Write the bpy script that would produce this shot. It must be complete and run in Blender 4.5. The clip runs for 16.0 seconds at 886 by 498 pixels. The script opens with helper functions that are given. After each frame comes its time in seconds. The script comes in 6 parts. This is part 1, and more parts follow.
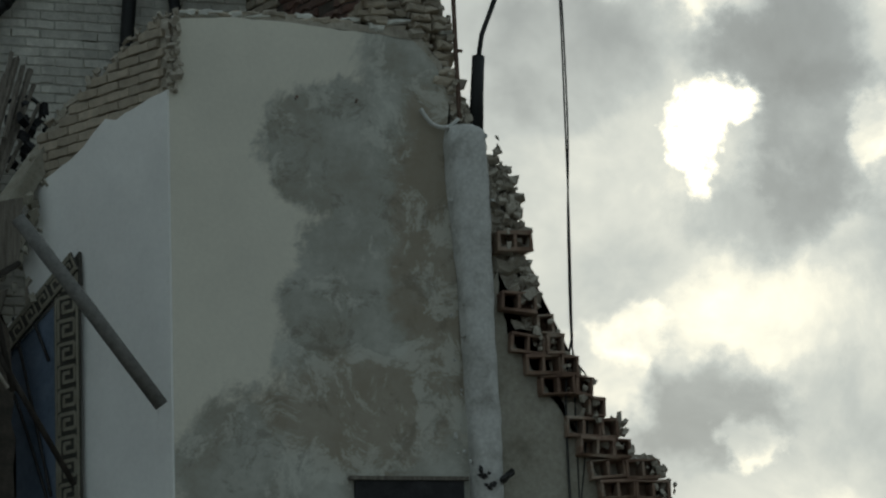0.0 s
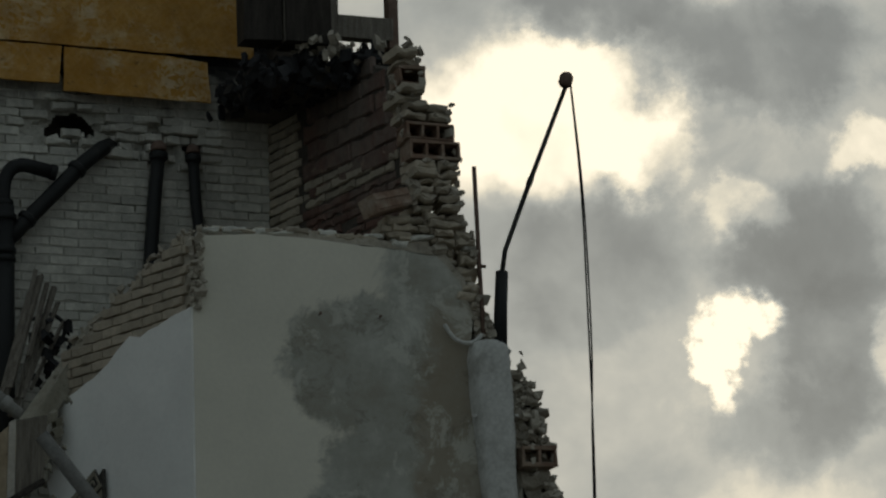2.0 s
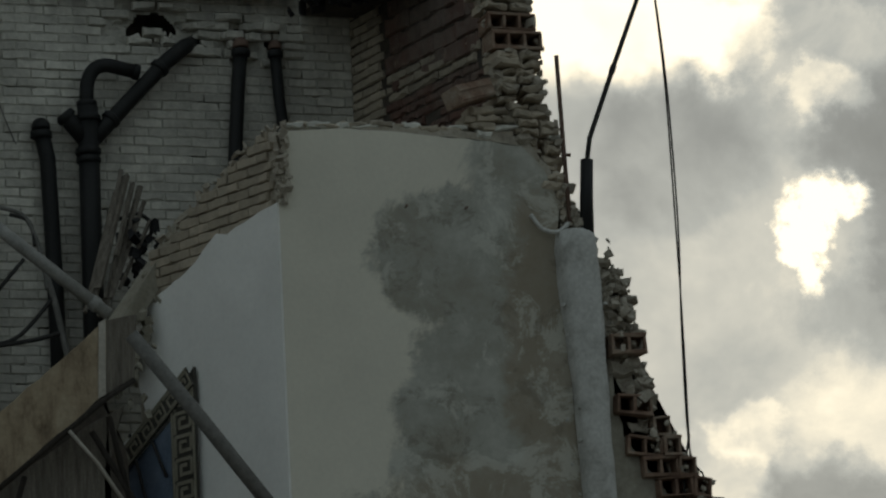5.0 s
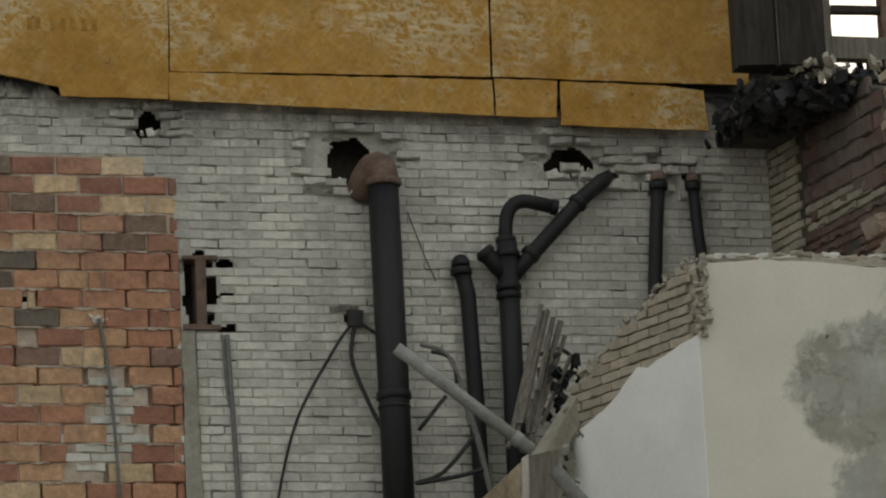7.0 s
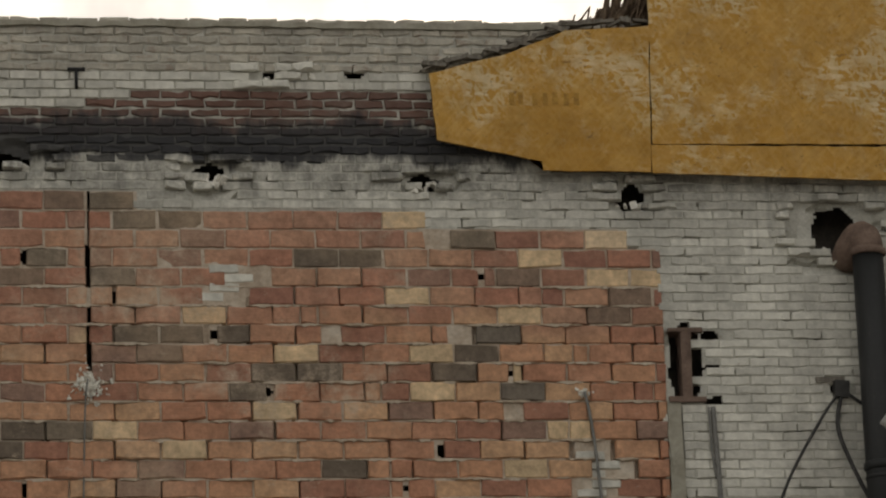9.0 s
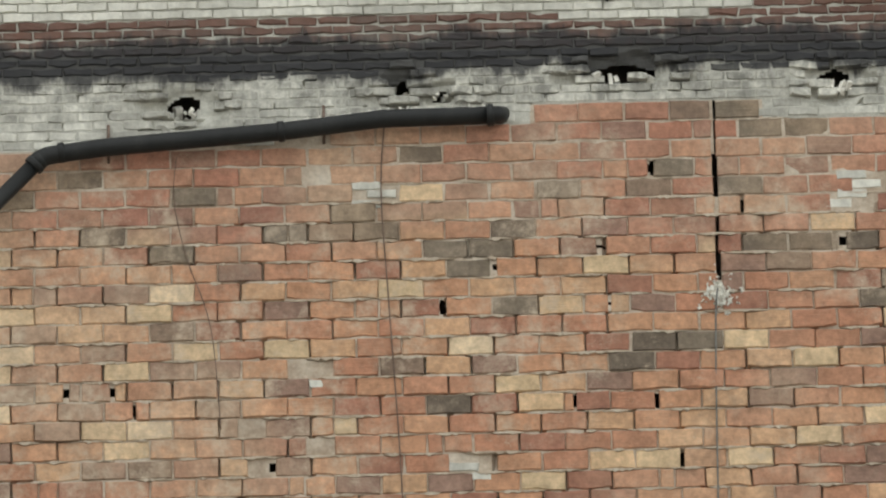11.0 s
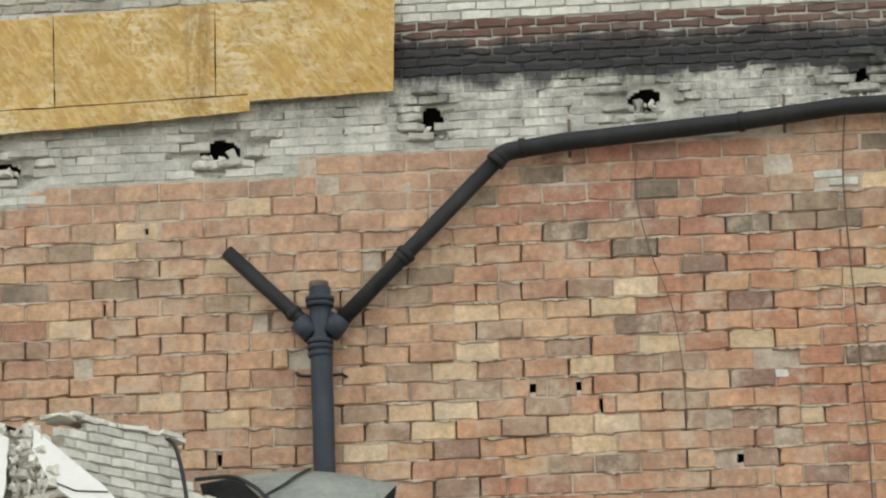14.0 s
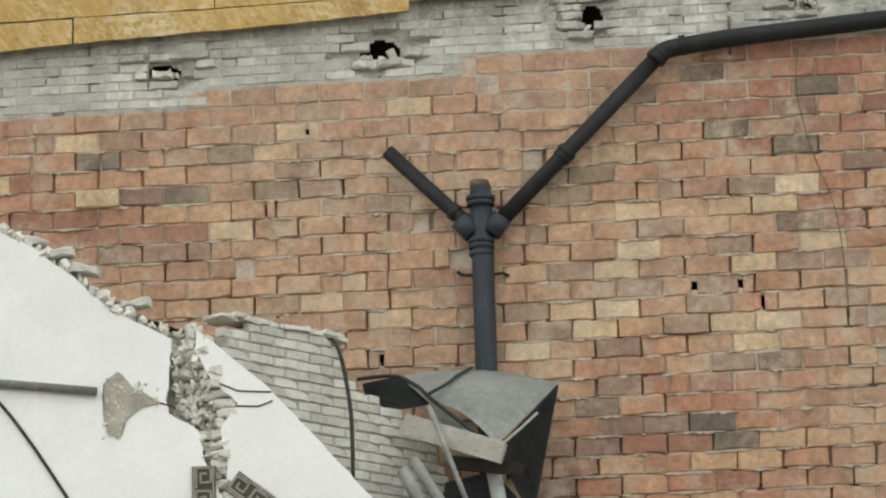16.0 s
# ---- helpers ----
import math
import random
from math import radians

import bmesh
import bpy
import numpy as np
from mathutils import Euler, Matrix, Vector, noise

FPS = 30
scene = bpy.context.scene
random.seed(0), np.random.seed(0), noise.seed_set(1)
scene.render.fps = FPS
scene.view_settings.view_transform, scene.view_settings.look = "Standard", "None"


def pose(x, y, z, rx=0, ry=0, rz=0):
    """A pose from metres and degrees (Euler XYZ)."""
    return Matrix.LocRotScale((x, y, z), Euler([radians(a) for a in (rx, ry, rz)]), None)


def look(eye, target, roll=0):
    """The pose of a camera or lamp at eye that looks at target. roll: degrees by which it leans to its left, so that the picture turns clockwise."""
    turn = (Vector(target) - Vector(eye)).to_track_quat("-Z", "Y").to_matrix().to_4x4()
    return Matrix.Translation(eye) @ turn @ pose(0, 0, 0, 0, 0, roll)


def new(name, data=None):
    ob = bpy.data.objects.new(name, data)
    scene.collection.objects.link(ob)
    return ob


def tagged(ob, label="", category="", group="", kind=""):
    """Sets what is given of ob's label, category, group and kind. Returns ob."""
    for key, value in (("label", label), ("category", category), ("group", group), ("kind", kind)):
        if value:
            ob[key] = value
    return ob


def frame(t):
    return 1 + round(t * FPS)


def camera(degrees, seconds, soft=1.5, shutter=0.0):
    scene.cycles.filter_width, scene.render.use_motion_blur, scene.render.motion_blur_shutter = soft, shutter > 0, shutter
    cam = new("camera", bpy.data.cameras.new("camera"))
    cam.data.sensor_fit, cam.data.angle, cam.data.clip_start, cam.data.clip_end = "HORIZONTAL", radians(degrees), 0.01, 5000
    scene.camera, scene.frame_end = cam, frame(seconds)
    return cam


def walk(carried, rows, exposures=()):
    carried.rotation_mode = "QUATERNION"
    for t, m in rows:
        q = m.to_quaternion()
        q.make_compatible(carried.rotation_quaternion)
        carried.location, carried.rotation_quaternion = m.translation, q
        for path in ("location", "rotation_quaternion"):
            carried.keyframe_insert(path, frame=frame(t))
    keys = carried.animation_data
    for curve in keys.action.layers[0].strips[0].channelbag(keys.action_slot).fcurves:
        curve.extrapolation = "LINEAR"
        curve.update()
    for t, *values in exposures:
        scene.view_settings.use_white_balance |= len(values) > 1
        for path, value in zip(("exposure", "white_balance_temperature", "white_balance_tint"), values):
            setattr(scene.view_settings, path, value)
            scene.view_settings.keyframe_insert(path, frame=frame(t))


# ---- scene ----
SECONDS = 16.0
EYE = (0.0, 0.0, 1.6)
# seconds, turn to the left of +y, tilt up, lean to the left (degrees)
ROWS = [
    (0.0, -19.255, 12.413, -1.537),
    (0.5, -19.210, 13.206, -1.390),
    (1.0, -19.191, 13.831, -1.451),
    (1.5, -19.073, 14.825, -1.618),
    (2.0, -19.049, 14.849, -1.758),
    (2.5, -18.974, 14.827, -2.029),
    (3.0, -19.224, 14.742, -2.194),
    (3.2, -19.553, 14.675, -2.329),
    (5.3, -17.425, 13.590, -3.105),
    (5.5, -16.982, 13.637, -3.182),
    (6.0, -15.924, 14.160, -3.101),
    (6.5, -14.217, 15.059, -2.876),
    (7.0, -13.198, 15.392, -2.756),
    (7.5, -11.766, 15.893, -2.404),
    (8.0, -10.526, 16.243, -2.242),
    (8.5, -9.588, 16.259, -2.487),
    (9.0, -7.568, 16.430, -1.982),
    (9.5, -5.069, 16.219, -1.501),
    (10.0, -3.268, 15.582, -1.401),
    (10.2, -2.675, 15.548, -1.385),
    (12.3, 2.920, 15.679, -1.287),
    (12.5, 3.221, 15.659, -1.272),
    (13.0, 4.838, 15.662, -1.021),
    (13.5, 5.336, 15.653, -0.928),
    (14.0, 5.223, 15.617, -1.154),
    (14.5, 5.159, 14.886, -1.367),
    (15.0, 5.294, 14.360, -1.299),
    (15.5, 6.335, 14.433, -1.116),
    (16.0, 7.121, 14.511, -1.051)
]
cam = camera(9.957, SECONDS, soft=2.2)


def aim(yaw, tilt, lean):
    """The pose of the camera at EYE."""
    return (Matrix.Translation(EYE) @ Matrix.Rotation(radians(yaw), 4, "Z") @ Matrix.Rotation(radians(90 + tilt), 4, "X")
            @ Matrix.Rotation(radians(lean), 4, "Z"))


EXPOSURES = [(0.0, -1.55, 6450, 5), (0.5, -1.73, 6500, 5), (1.0, -2.0, 6600, 7), (1.5, -2.07, 6750, 8), (3.2, -2.12, 6800, 8), (5.3, -1.7, 6800, 8), (5.5, -1.6, 6800, 8), (6.0, -1.5, 7000, 9), (6.5, -1.05, 7400, 13), (7.0, -0.35, 7700, 17),
             (7.5, 0.42, 7900, 20), (8.0, 0.42, 7900, 20), (8.5, 0.18, 8000, 21), (9.0, -0.4, 8300, 22), (9.25, -0.75, 8800, 23), (9.5, -0.55, 8700, 22), (10.0, 0.33, 8000, 19), (10.2, 0.48, 7800, 18), (12.3, 0.9, 7600, 17),
             (13.0, 0.92, 7600, 17), (14.0, 0.92, 7650, 17), (15.0, 0.85, 7650, 17), (16.0, 0.75, 7650, 17)]
walk(cam, [(t, aim(a, b, c)) for t, a, b, c in ROWS], EXPOSURES)

# ---- sky and sun ----
SUN_YAW, SUN_TILT = -20.3, 16.2
world = bpy.data.worlds.new("sky")
scene.world = world
world.use_nodes = True
wn, wl = world.node_tree.nodes, world.node_tree.links
wn.clear()


def wnode(kind, **values):
    n = wn.new(kind)
    for key, value in values.items():
        n.inputs[key].default_value = value
    return n


coord = wnode("ShaderNodeTexCoord")
sky = wnode("ShaderNodeTexSky")
sky.sky_type, sky.sun_disc = "NISHITA", False
sky.sun_elevation, sky.sun_rotation = radians(SUN_TILT), radians(-SUN_YAW)
sky_gain = wnode("ShaderNodeVectorMath")
sky_gain.operation = "SCALE"
sky_gain.inputs["Scale"].default_value = 0.11
wl.new(sky.outputs[0], sky_gain.inputs[0])
unit = wnode("ShaderNodeVectorMath")
unit.operation = "NORMALIZE"
wl.new(coord.outputs["Generated"], unit.inputs[0])


def wmath(op, a, b=0.0):
    n = wnode("ShaderNodeMath")
    n.operation = op
    for k, v in enumerate((a, b)):
        if isinstance(v, (int, float)):
            n.inputs[k].default_value = v
        else:
            wl.new(v, n.inputs[k])
    return n.outputs[0]


def wsmooth(value, lo, hi, gain):
    n = wnode("ShaderNodeMapRange")
    n.interpolation_type = "SMOOTHSTEP"
    n.inputs["From Min"].default_value, n.inputs["From Max"].default_value = lo, hi
    n.inputs["To Min"].default_value, n.inputs["To Max"].default_value = 0.0, gain
    wl.new(value, n.inputs[0])
    return n.outputs[0]


# bearing and height of the line of sight, in degrees, ruffled so that cloud edges billow
way = wnode("ShaderNodeSeparateXYZ")
wl.new(unit.outputs[0], way.inputs[0])
plain = wnode("ShaderNodeCombineXYZ")
wl.new(wmath("MULTIPLY", wmath("ARCTAN2", way.outputs[0], way.outputs[1]), 57.2958), plain.inputs[0])
wl.new(wmath("MULTIPLY", wmath("ARCSINE", way.outputs[2]), 57.2958), plain.inputs[1])
ruffle = wnode("ShaderNodeTexNoise", Scale=0.85, Detail=10.0, Roughness=0.6)
wl.new(plain.outputs[0], ruffle.inputs["Vector"])
centred = wnode("ShaderNodeVectorMath")
centred.operation = "SUBTRACT"
centred.inputs[1].default_value = (0.5, 0.5, 0.5)
wl.new(ruffle.outputs["Color"], centred.inputs[0])
pushed = wnode("ShaderNodeVectorMath")
pushed.operation = "MULTIPLY_ADD"
pushed.inputs[1].default_value = (1.9, 1.6, 0.0)
wl.new(centred.outputs[0], pushed.inputs[0])
wl.new(plain.outputs[0], pushed.inputs[2])
swirl = wnode("ShaderNodeTexNoise", Scale=0.42, Detail=10.0, Roughness=0.58)
swirl.inputs["Distortion"].default_value = 0.3
wl.new(plain.outputs[0], swirl.inputs["Vector"])
thin = wmath("ADD", wmath("MULTIPLY", swirl.outputs[0], 0.95), -0.17)
# cloud lit through round the veiled sun
sun_way = Vector((-math.sin(radians(SUN_YAW)) * math.cos(radians(SUN_TILT)), math.cos(radians(SUN_YAW)) * math.cos(radians(SUN_TILT)), math.sin(radians(SUN_TILT))))
dot = wnode("ShaderNodeVectorMath")
dot.operation = "DOT_PRODUCT"
wl.new(unit.outputs[0], dot.inputs[0])
dot.inputs[1].default_value = sun_way
thin = wmath("ADD", thin, wsmooth(dot.outputs["Value"], 0.80, 1.0, 0.27))
# banks (less than 0) and openings of the cloud: bearing, height, half width, half height, gain
CLOUDS = [(20.3, 16.3, 2.1, 1.3, 0.55), (21.50, 15.72, 0.92, 0.57, 0.26), (24.00, 15.74, 0.73, 0.40, 0.25), (22.46, 15.17, 0.65, 0.38, 0.22), (22.74, 16.85, 2.18, 0.83, -0.33),
          (20.97, 17.46, 1.45, 0.45, -0.28), (20.86, 14.60, 1.52, 1.00, -0.14), (23.36, 14.70, 1.32, 1.08, -0.30), (23.68, 13.40, 1.12, 1.21, -0.24), (22.57, 13.93, 0.48, 0.32, 0.7),
          (22.25, 13.50, 0.27, 0.58, 0.7), (24.27, 13.44, 0.40, 0.51, 0.30), (23.00, 12.70, 1.45, 0.70, -0.20), (23.32, 11.42, 1.98, 0.83, 0.13), (21.44, 11.37, 0.59, 0.45, 0.20),
          (22.17, 10.39, 1.12, 0.83, -0.24), (21.03, 10.82, 0.79, 0.83, 0.20), (22.67, 10.06, 0.40, 0.51, 0.25)]
for bearing, height, wide, tall, gain in CLOUDS:
    gone = wnode("ShaderNodeVectorMath")
    gone.operation = "SUBTRACT"
    gone.inputs[1].default_value = (bearing, height, 0)
    wl.new(pushed.outputs[0], gone.inputs[0])
    scaled = wnode("ShaderNodeVectorMath")
    scaled.operation = "MULTIPLY"
    scaled.inputs[1].default_value = (1 / wide, 1 / tall, 0)
    wl.new(gone.outputs[0], scaled.inputs[0])
    far_off = wnode("ShaderNodeVectorMath")
    far_off.operation = "LENGTH"
    wl.new(scaled.outputs[0], far_off.inputs[0])
    thin = wmath("ADD", thin, wsmooth(far_off.outputs["Value"], 1.0, 0.45 if gain < 0.6 else 0.2, gain))
tone = wnode("ShaderNodeValToRGB")
els = tone.color_ramp.elements
els[0].position, els[0].color = 0.0, (0.36, 0.485, 0.58, 1)
els[1].position, els[1].color = 1.0, (5.2, 4.75, 3.9, 1)
for at_fac, rgb in ((0.3, (0.74, 0.89, 0.98)), (0.5, (1.30, 1.46, 1.50)), (0.65, (1.98, 2.06, 1.96)), (0.8, (3.4, 3.22, 2.7))):
    e = els.new(at_fac)
    e.color = (*rgb, 1)
wl.new(thin, tone.inputs[0])
blend = wnode("ShaderNodeMix")
blend.data_type = "RGBA"
blend.inputs[0].default_value = 0.86
wl.new(sky_gain.outputs[0], blend.inputs[6])
wl.new(tone.outputs[0], blend.inputs[7])
back = wnode("ShaderNodeBackground", Strength=1.0)
wl.new(blend.outputs[2], back.inputs[0])
out = wnode("ShaderNodeOutputWorld")
wl.new(back.outputs[0], out.inputs[0])

sun = new("sun", bpy.data.lights.new("sun", "SUN"))
sun.data.energy, sun.data.angle, sun.data.color = 0.8, radians(14), (1.0, 0.88, 0.72)
sun.matrix_world = look(sun_way * 200, (0, 0, 0))

# ---- materials ----


class Mat:
    """A small builder for node materials."""

    def __init__(self, name, rough=0.85, metal=0.0):
        self.m = bpy.data.materials.new(name)
        self.m.use_nodes = True
        self.n, self.l = self.m.node_tree.nodes, self.m.node_tree.links
        self.b = self.n["Principled BSDF"]
        self.b.inputs["Roughness"].default_value, self.b.inputs["Metallic"].default_value = rough, metal
        self.b.inputs["Specular IOR Level"].default_value = 0.3
        self.pos = self.n.new("ShaderNodeNewGeometry").outputs["Position"]

    def noise(self, scale, detail=4, rough=0.6, stretch=(1, 1, 1), shift=(0, 0, 0), twist=0.0):
        mp = self.n.new("ShaderNodeMapping")
        mp.inputs["Scale"].default_value, mp.inputs["Location"].default_value = stretch, shift
        self.l.new(self.pos, mp.inputs[0])
        t = self.n.new("ShaderNodeTexNoise")
        t.inputs["Scale"].default_value, t.inputs["Detail"].default_value, t.inputs["Roughness"].default_value = scale, detail, rough
        t.inputs["Distortion"].default_value = twist
        self.l.new(mp.outputs[0], t.inputs["Vector"])
        return t.outputs[0]

    def cells(self, scale, stretch=(1, 1, 1), turn=(0, 0, 0)):
        mp = self.n.new("ShaderNodeMapping")
        mp.vector_type = "TEXTURE"
        mp.inputs["Scale"].default_value, mp.inputs["Rotation"].default_value = [1 / q for q in stretch], turn
        self.l.new(self.pos, mp.inputs[0])
        t = self.n.new("ShaderNodeTexVoronoi")
        t.inputs["Scale"].default_value = scale
        self.l.new(mp.outputs[0], t.inputs["Vector"])
        s = self.n.new("ShaderNodeSeparateColor")
        self.l.new(t.outputs["Color"], s.inputs[0])
        return s.outputs[0]

    def ramp(self, fac, stops, constant=False):
        r = self.n.new("ShaderNodeValToRGB")
        el = r.color_ramp.elements
        if constant:
            r.color_ramp.interpolation = "CONSTANT"
        for i, (p, c) in enumerate(stops):
            e = el[i] if i < 2 else el.new(p)
            e.position, e.color = p, ((c, c, c, 1) if isinstance(c, (int, float)) else (*c, 1))
        self.l.new(fac, r.inputs[0])
        return r.outputs[0]

    def mix(self, fac, a, b, kind="MIX"):
        x = self.n.new("ShaderNodeMix")
        x.data_type, x.blend_type = "RGBA", kind
        for v, k in ((fac, 0), (a, 6), (b, 7)):
            if isinstance(v, (int, float)):
                x.inputs[k].default_value = v
            elif isinstance(v, tuple):
                x.inputs[k].default_value = (*v, 1)
            else:
                self.l.new(v, x.inputs[k])
        return x.outputs[2]

    def piece(self, joined):
        """A random number for each brick: by island where they are joined, else by object."""
        if joined:
            return self.n.new("ShaderNodeNewGeometry").outputs["Random Per Island"]
        return self.n.new("ShaderNodeObjectInfo").outputs["Random"]

    def axis(self, i):
        s = self.n.new("ShaderNodeSeparateXYZ")
        self.l.new(self.pos, s.inputs[0])
        return s.outputs[i]

    def span(self, v, lo, hi):
        r = self.n.new("ShaderNodeMapRange")
        r.interpolation_type = "SMOOTHSTEP"
        r.inputs["From Min"].default_value, r.inputs["From Max"].default_value = lo, hi
        self.l.new(v, r.inputs[0])
        return r.outputs[0]

    def math(self, op, a, b):
        m = self.n.new("ShaderNodeMath")
        m.operation = op
        for i, v in enumerate((a, b)):
            if isinstance(v, (int, float)):
                m.inputs[i].default_value = v
            else:
                self.l.new(v, m.inputs[i])
        return m.outputs[0]

    def tarred(self, col):
        """Tar brushed along the old roof line, with runs below it."""
        line = self.math("ADD", self.axis(2), self.math("MULTIPLY", self.noise(2.0, 7, 0.72, (1.4, 1, 0.3), (3, 0, 1)), 0.55))
        tar = self.math("MULTIPLY", self.span(line, 12.27, 12.36), self.math("SUBTRACT", 1.0, self.span(line, 12.55, 12.66)))
        return self.mix(self.math("MULTIPLY", tar, 0.88), col, (0.032, 0.032, 0.035))

    def spot(self, x, z, wide, tall):
        """1 at the middle of an oval of the wall, 0 from its rim on."""
        off = [self.math("MULTIPLY", self.math("SUBTRACT", self.axis(i), c), 1 / q) for i, c, q in ((0, x, wide), (2, z, tall))]
        return self.span(self.math("ADD", self.math("MULTIPLY", off[0], off[0]), self.math("MULTIPLY", off[1], off[1])), 1.0, 0.0)

    def bump(self, h, strength=0.4, dist=0.01):
        b = self.n.new("ShaderNodeBump")
        b.inputs["Strength"].default_value, b.inputs["Distance"].default_value = strength, dist
        self.l.new(h, b.inputs["Height"])
        self.l.new(b.outputs[0], self.b.inputs["Normal"])
        return self

    def color(self, c):
        if isinstance(c, tuple):
            self.b.inputs["Base Color"].default_value = (*c, 1)
        else:
            self.l.new(c, self.b.inputs["Base Color"])
        return self


TILE_SHADES = {
    "mixed": [(0, (0.42, 0.20, 0.125)), (0.16, (0.48, 0.25, 0.15)), (0.32, (0.33, 0.155, 0.105)), (0.46, (0.52, 0.31, 0.185)), (0.60, (0.43, 0.215, 0.135)), (0.74, (0.27, 0.165, 0.125)), (0.86, (0.49, 0.265, 0.16)), (0.95, (0.55, 0.40, 0.25))],
    "dark": [(0, (0.145, 0.112, 0.085)), (0.3, (0.19, 0.15, 0.112)), (0.6, (0.22, 0.15, 0.11)), (0.8, (0.16, 0.132, 0.105))],
    "buff": [(0, (0.64, 0.46, 0.285)), (0.3, (0.58, 0.39, 0.235)), (0.6, (0.68, 0.52, 0.35)), (0.8, (0.60, 0.43, 0.265))]}


def tile_material(joined, kind="mixed"):
    """Fired clay tiles, each its own shade, with mortar smears and firing marks."""
    k = Mat("clay_tile_" + kind, 0.9)
    shade = k.ramp(k.piece(joined), TILE_SHADES[kind], True)
    if kind == "mixed":
        # the upper courses are of redder tile
        red = k.ramp(k.piece(joined), [(0, (0.38, 0.175, 0.12)), (0.2, (0.42, 0.215, 0.145)), (0.4, (0.31, 0.145, 0.105)), (0.6, (0.46, 0.255, 0.165)), (0.8, (0.29, 0.16, 0.12))], True)
        shade = k.mix(k.math("MULTIPLY", k.span(k.math("ADD", k.axis(2), k.noise(0.9, 3)), 11.2, 11.6), 0.85), shade, red)
    # towards the far end the tiles are paler and dusted with lime
    buff = k.mix(k.math("MULTIPLY", k.span(k.math("ADD", k.noise(0.55, 2, shift=(4, 0, 2)), k.math("MULTIPLY", k.axis(0), -0.022)), 0.46, 0.66), 0.42), shade, (0.56, 0.40, 0.27))
    mott = k.mix(0.6, buff, k.ramp(k.noise(19, 6, 0.72), [(0.3, 0.55), (0.7, 1.45)]), "MULTIPLY")
    patch = k.mix(0.65, mott, k.ramp(k.noise(5, 4, 0.65, shift=(0, 0, 3)), [(0.32, 0.72), (0.68, 1.42)]), "MULTIPLY")
    scored = k.math("MULTIPLY", k.noise(34, 2, 0.5, (0.15, 1, 4.5)), k.span(k.noise(1.3, 3, shift=(1, 0, 6)), 0.44, 0.58))
    far_end = k.math("MULTIPLY", k.axis(0), -0.016)
    limed = k.math("MULTIPLY", k.math("MULTIPLY", k.math("SUBTRACT", k.span(k.axis(2), 8.8, 9.3), k.span(k.axis(2), 10.2, 10.6)), k.math("SUBTRACT", 1.0, k.span(k.axis(0), -0.6, 0.4))), 0.2)
    smear = k.math("MULTIPLY", k.span(k.noise(3.4, 9, 0.8, twist=0.15), 0.46, 0.68), k.span(k.math("ADD", k.math("ADD", k.noise(0.75, 3, shift=(9, 0, 5)), far_end), limed), 0.44, 0.60))
    edge = k.span(k.noise(8, 9, 0.86, (0.8, 1, 1.3)), 0.585, 0.64)
    lime = k.mix(k.noise(6, 4), (0.47, 0.345, 0.245), (0.65, 0.545, 0.425))
    col = k.mix(k.math("MAXIMUM", k.math("MULTIPLY", smear, 0.85), k.math("MULTIPLY", edge, 0.5)), patch, lime)
    soot = k.span(k.noise(1.4, 5, 0.7, (1, 1, 0.45), (2, 0, 7)), 0.60, 0.75)
    col = k.mix(k.math("MULTIPLY", soot, 0.3), col, (0.15, 0.125, 0.105))
    return k.color(col).bump(k.math("ADD", scored, k.noise(40, 5)), 0.6, 0.008).m


def painted_material(joined, base, name="painted_brick", worn=(0.62, 0.72), dirt=0.6):
    """Old brick under a worn coat of paint, streaked with soot."""
    k = Mat(name, 0.8)
    shade = k.ramp(k.piece(joined), [(0, tuple(c * 0.86 for c in base)), (0.3, base), (0.62, tuple(c * 1.1 for c in base)), (0.9, tuple(c * 0.93 for c in base))], True)
    grime = k.mix(k.math("MULTIPLY", k.span(k.noise(1.1, 7, 0.74, (1.3, 1, 0.6)), 0.42, 0.68), dirt), shade, (0.22, 0.21, 0.185))
    grime = k.mix(0.45, grime, k.ramp(k.noise(14, 6, 0.75), [(0.32, 0.55), (0.66, 1.25)]), "MULTIPLY")
    streak = k.span(k.noise(4.0, 4, 0.6, (1.6, 1, 0.16), (0, 0, 3)), 0.6, 0.75)
    grime = k.mix(k.math("MULTIPLY", streak, 0.45), grime, (0.20, 0.19, 0.175))
    # soot washed down from under the boards and the tar
    washed = k.math("MULTIPLY", k.span(k.math("ADD", k.axis(2), k.math("MULTIPLY", k.noise(3.2, 6, 0.7, (1.5, 1, 0.22), (6, 0, 2)), 0.9)), 11.98, 12.5), k.span(k.noise(7, 6, 0.75, (1, 1, 0.7), (0, 0, 9)), 0.36, 0.62))
    washed = k.math("MULTIPLY", washed, k.math("SUBTRACT", 1.0, k.span(k.axis(2), 12.25, 12.45)))
    grime = k.mix(k.math("MULTIPLY", washed, 0.8), grime, (0.12, 0.118, 0.105))
    bare = k.span(k.noise(8, 6, 0.75), *worn)
    col = k.mix(k.math("MULTIPLY", bare, 0.75), grime, (0.30, 0.235, 0.185))
    col = k.tarred(col)
    return k.color(col).bump(k.noise(35, 5), 0.5, 0.006).m


def stone_material(name, stops, scale=6, rough=0.9, bump=0.5, stretch=(1, 1, 1), dist=0.012, tar=False):
    k = Mat(name, rough)
    col = k.ramp(k.noise(scale, 7, 0.68, stretch), stops)
    col = k.mix(0.35, col, k.ramp(k.noise(scale * 9, 3, 0.6), [(0.3, 0.6), (0.7, 1.3)]), "MULTIPLY")
    return k.color(k.tarred(col) if tar else col).bump(k.noise(scale * 4, 6), bump, dist).m


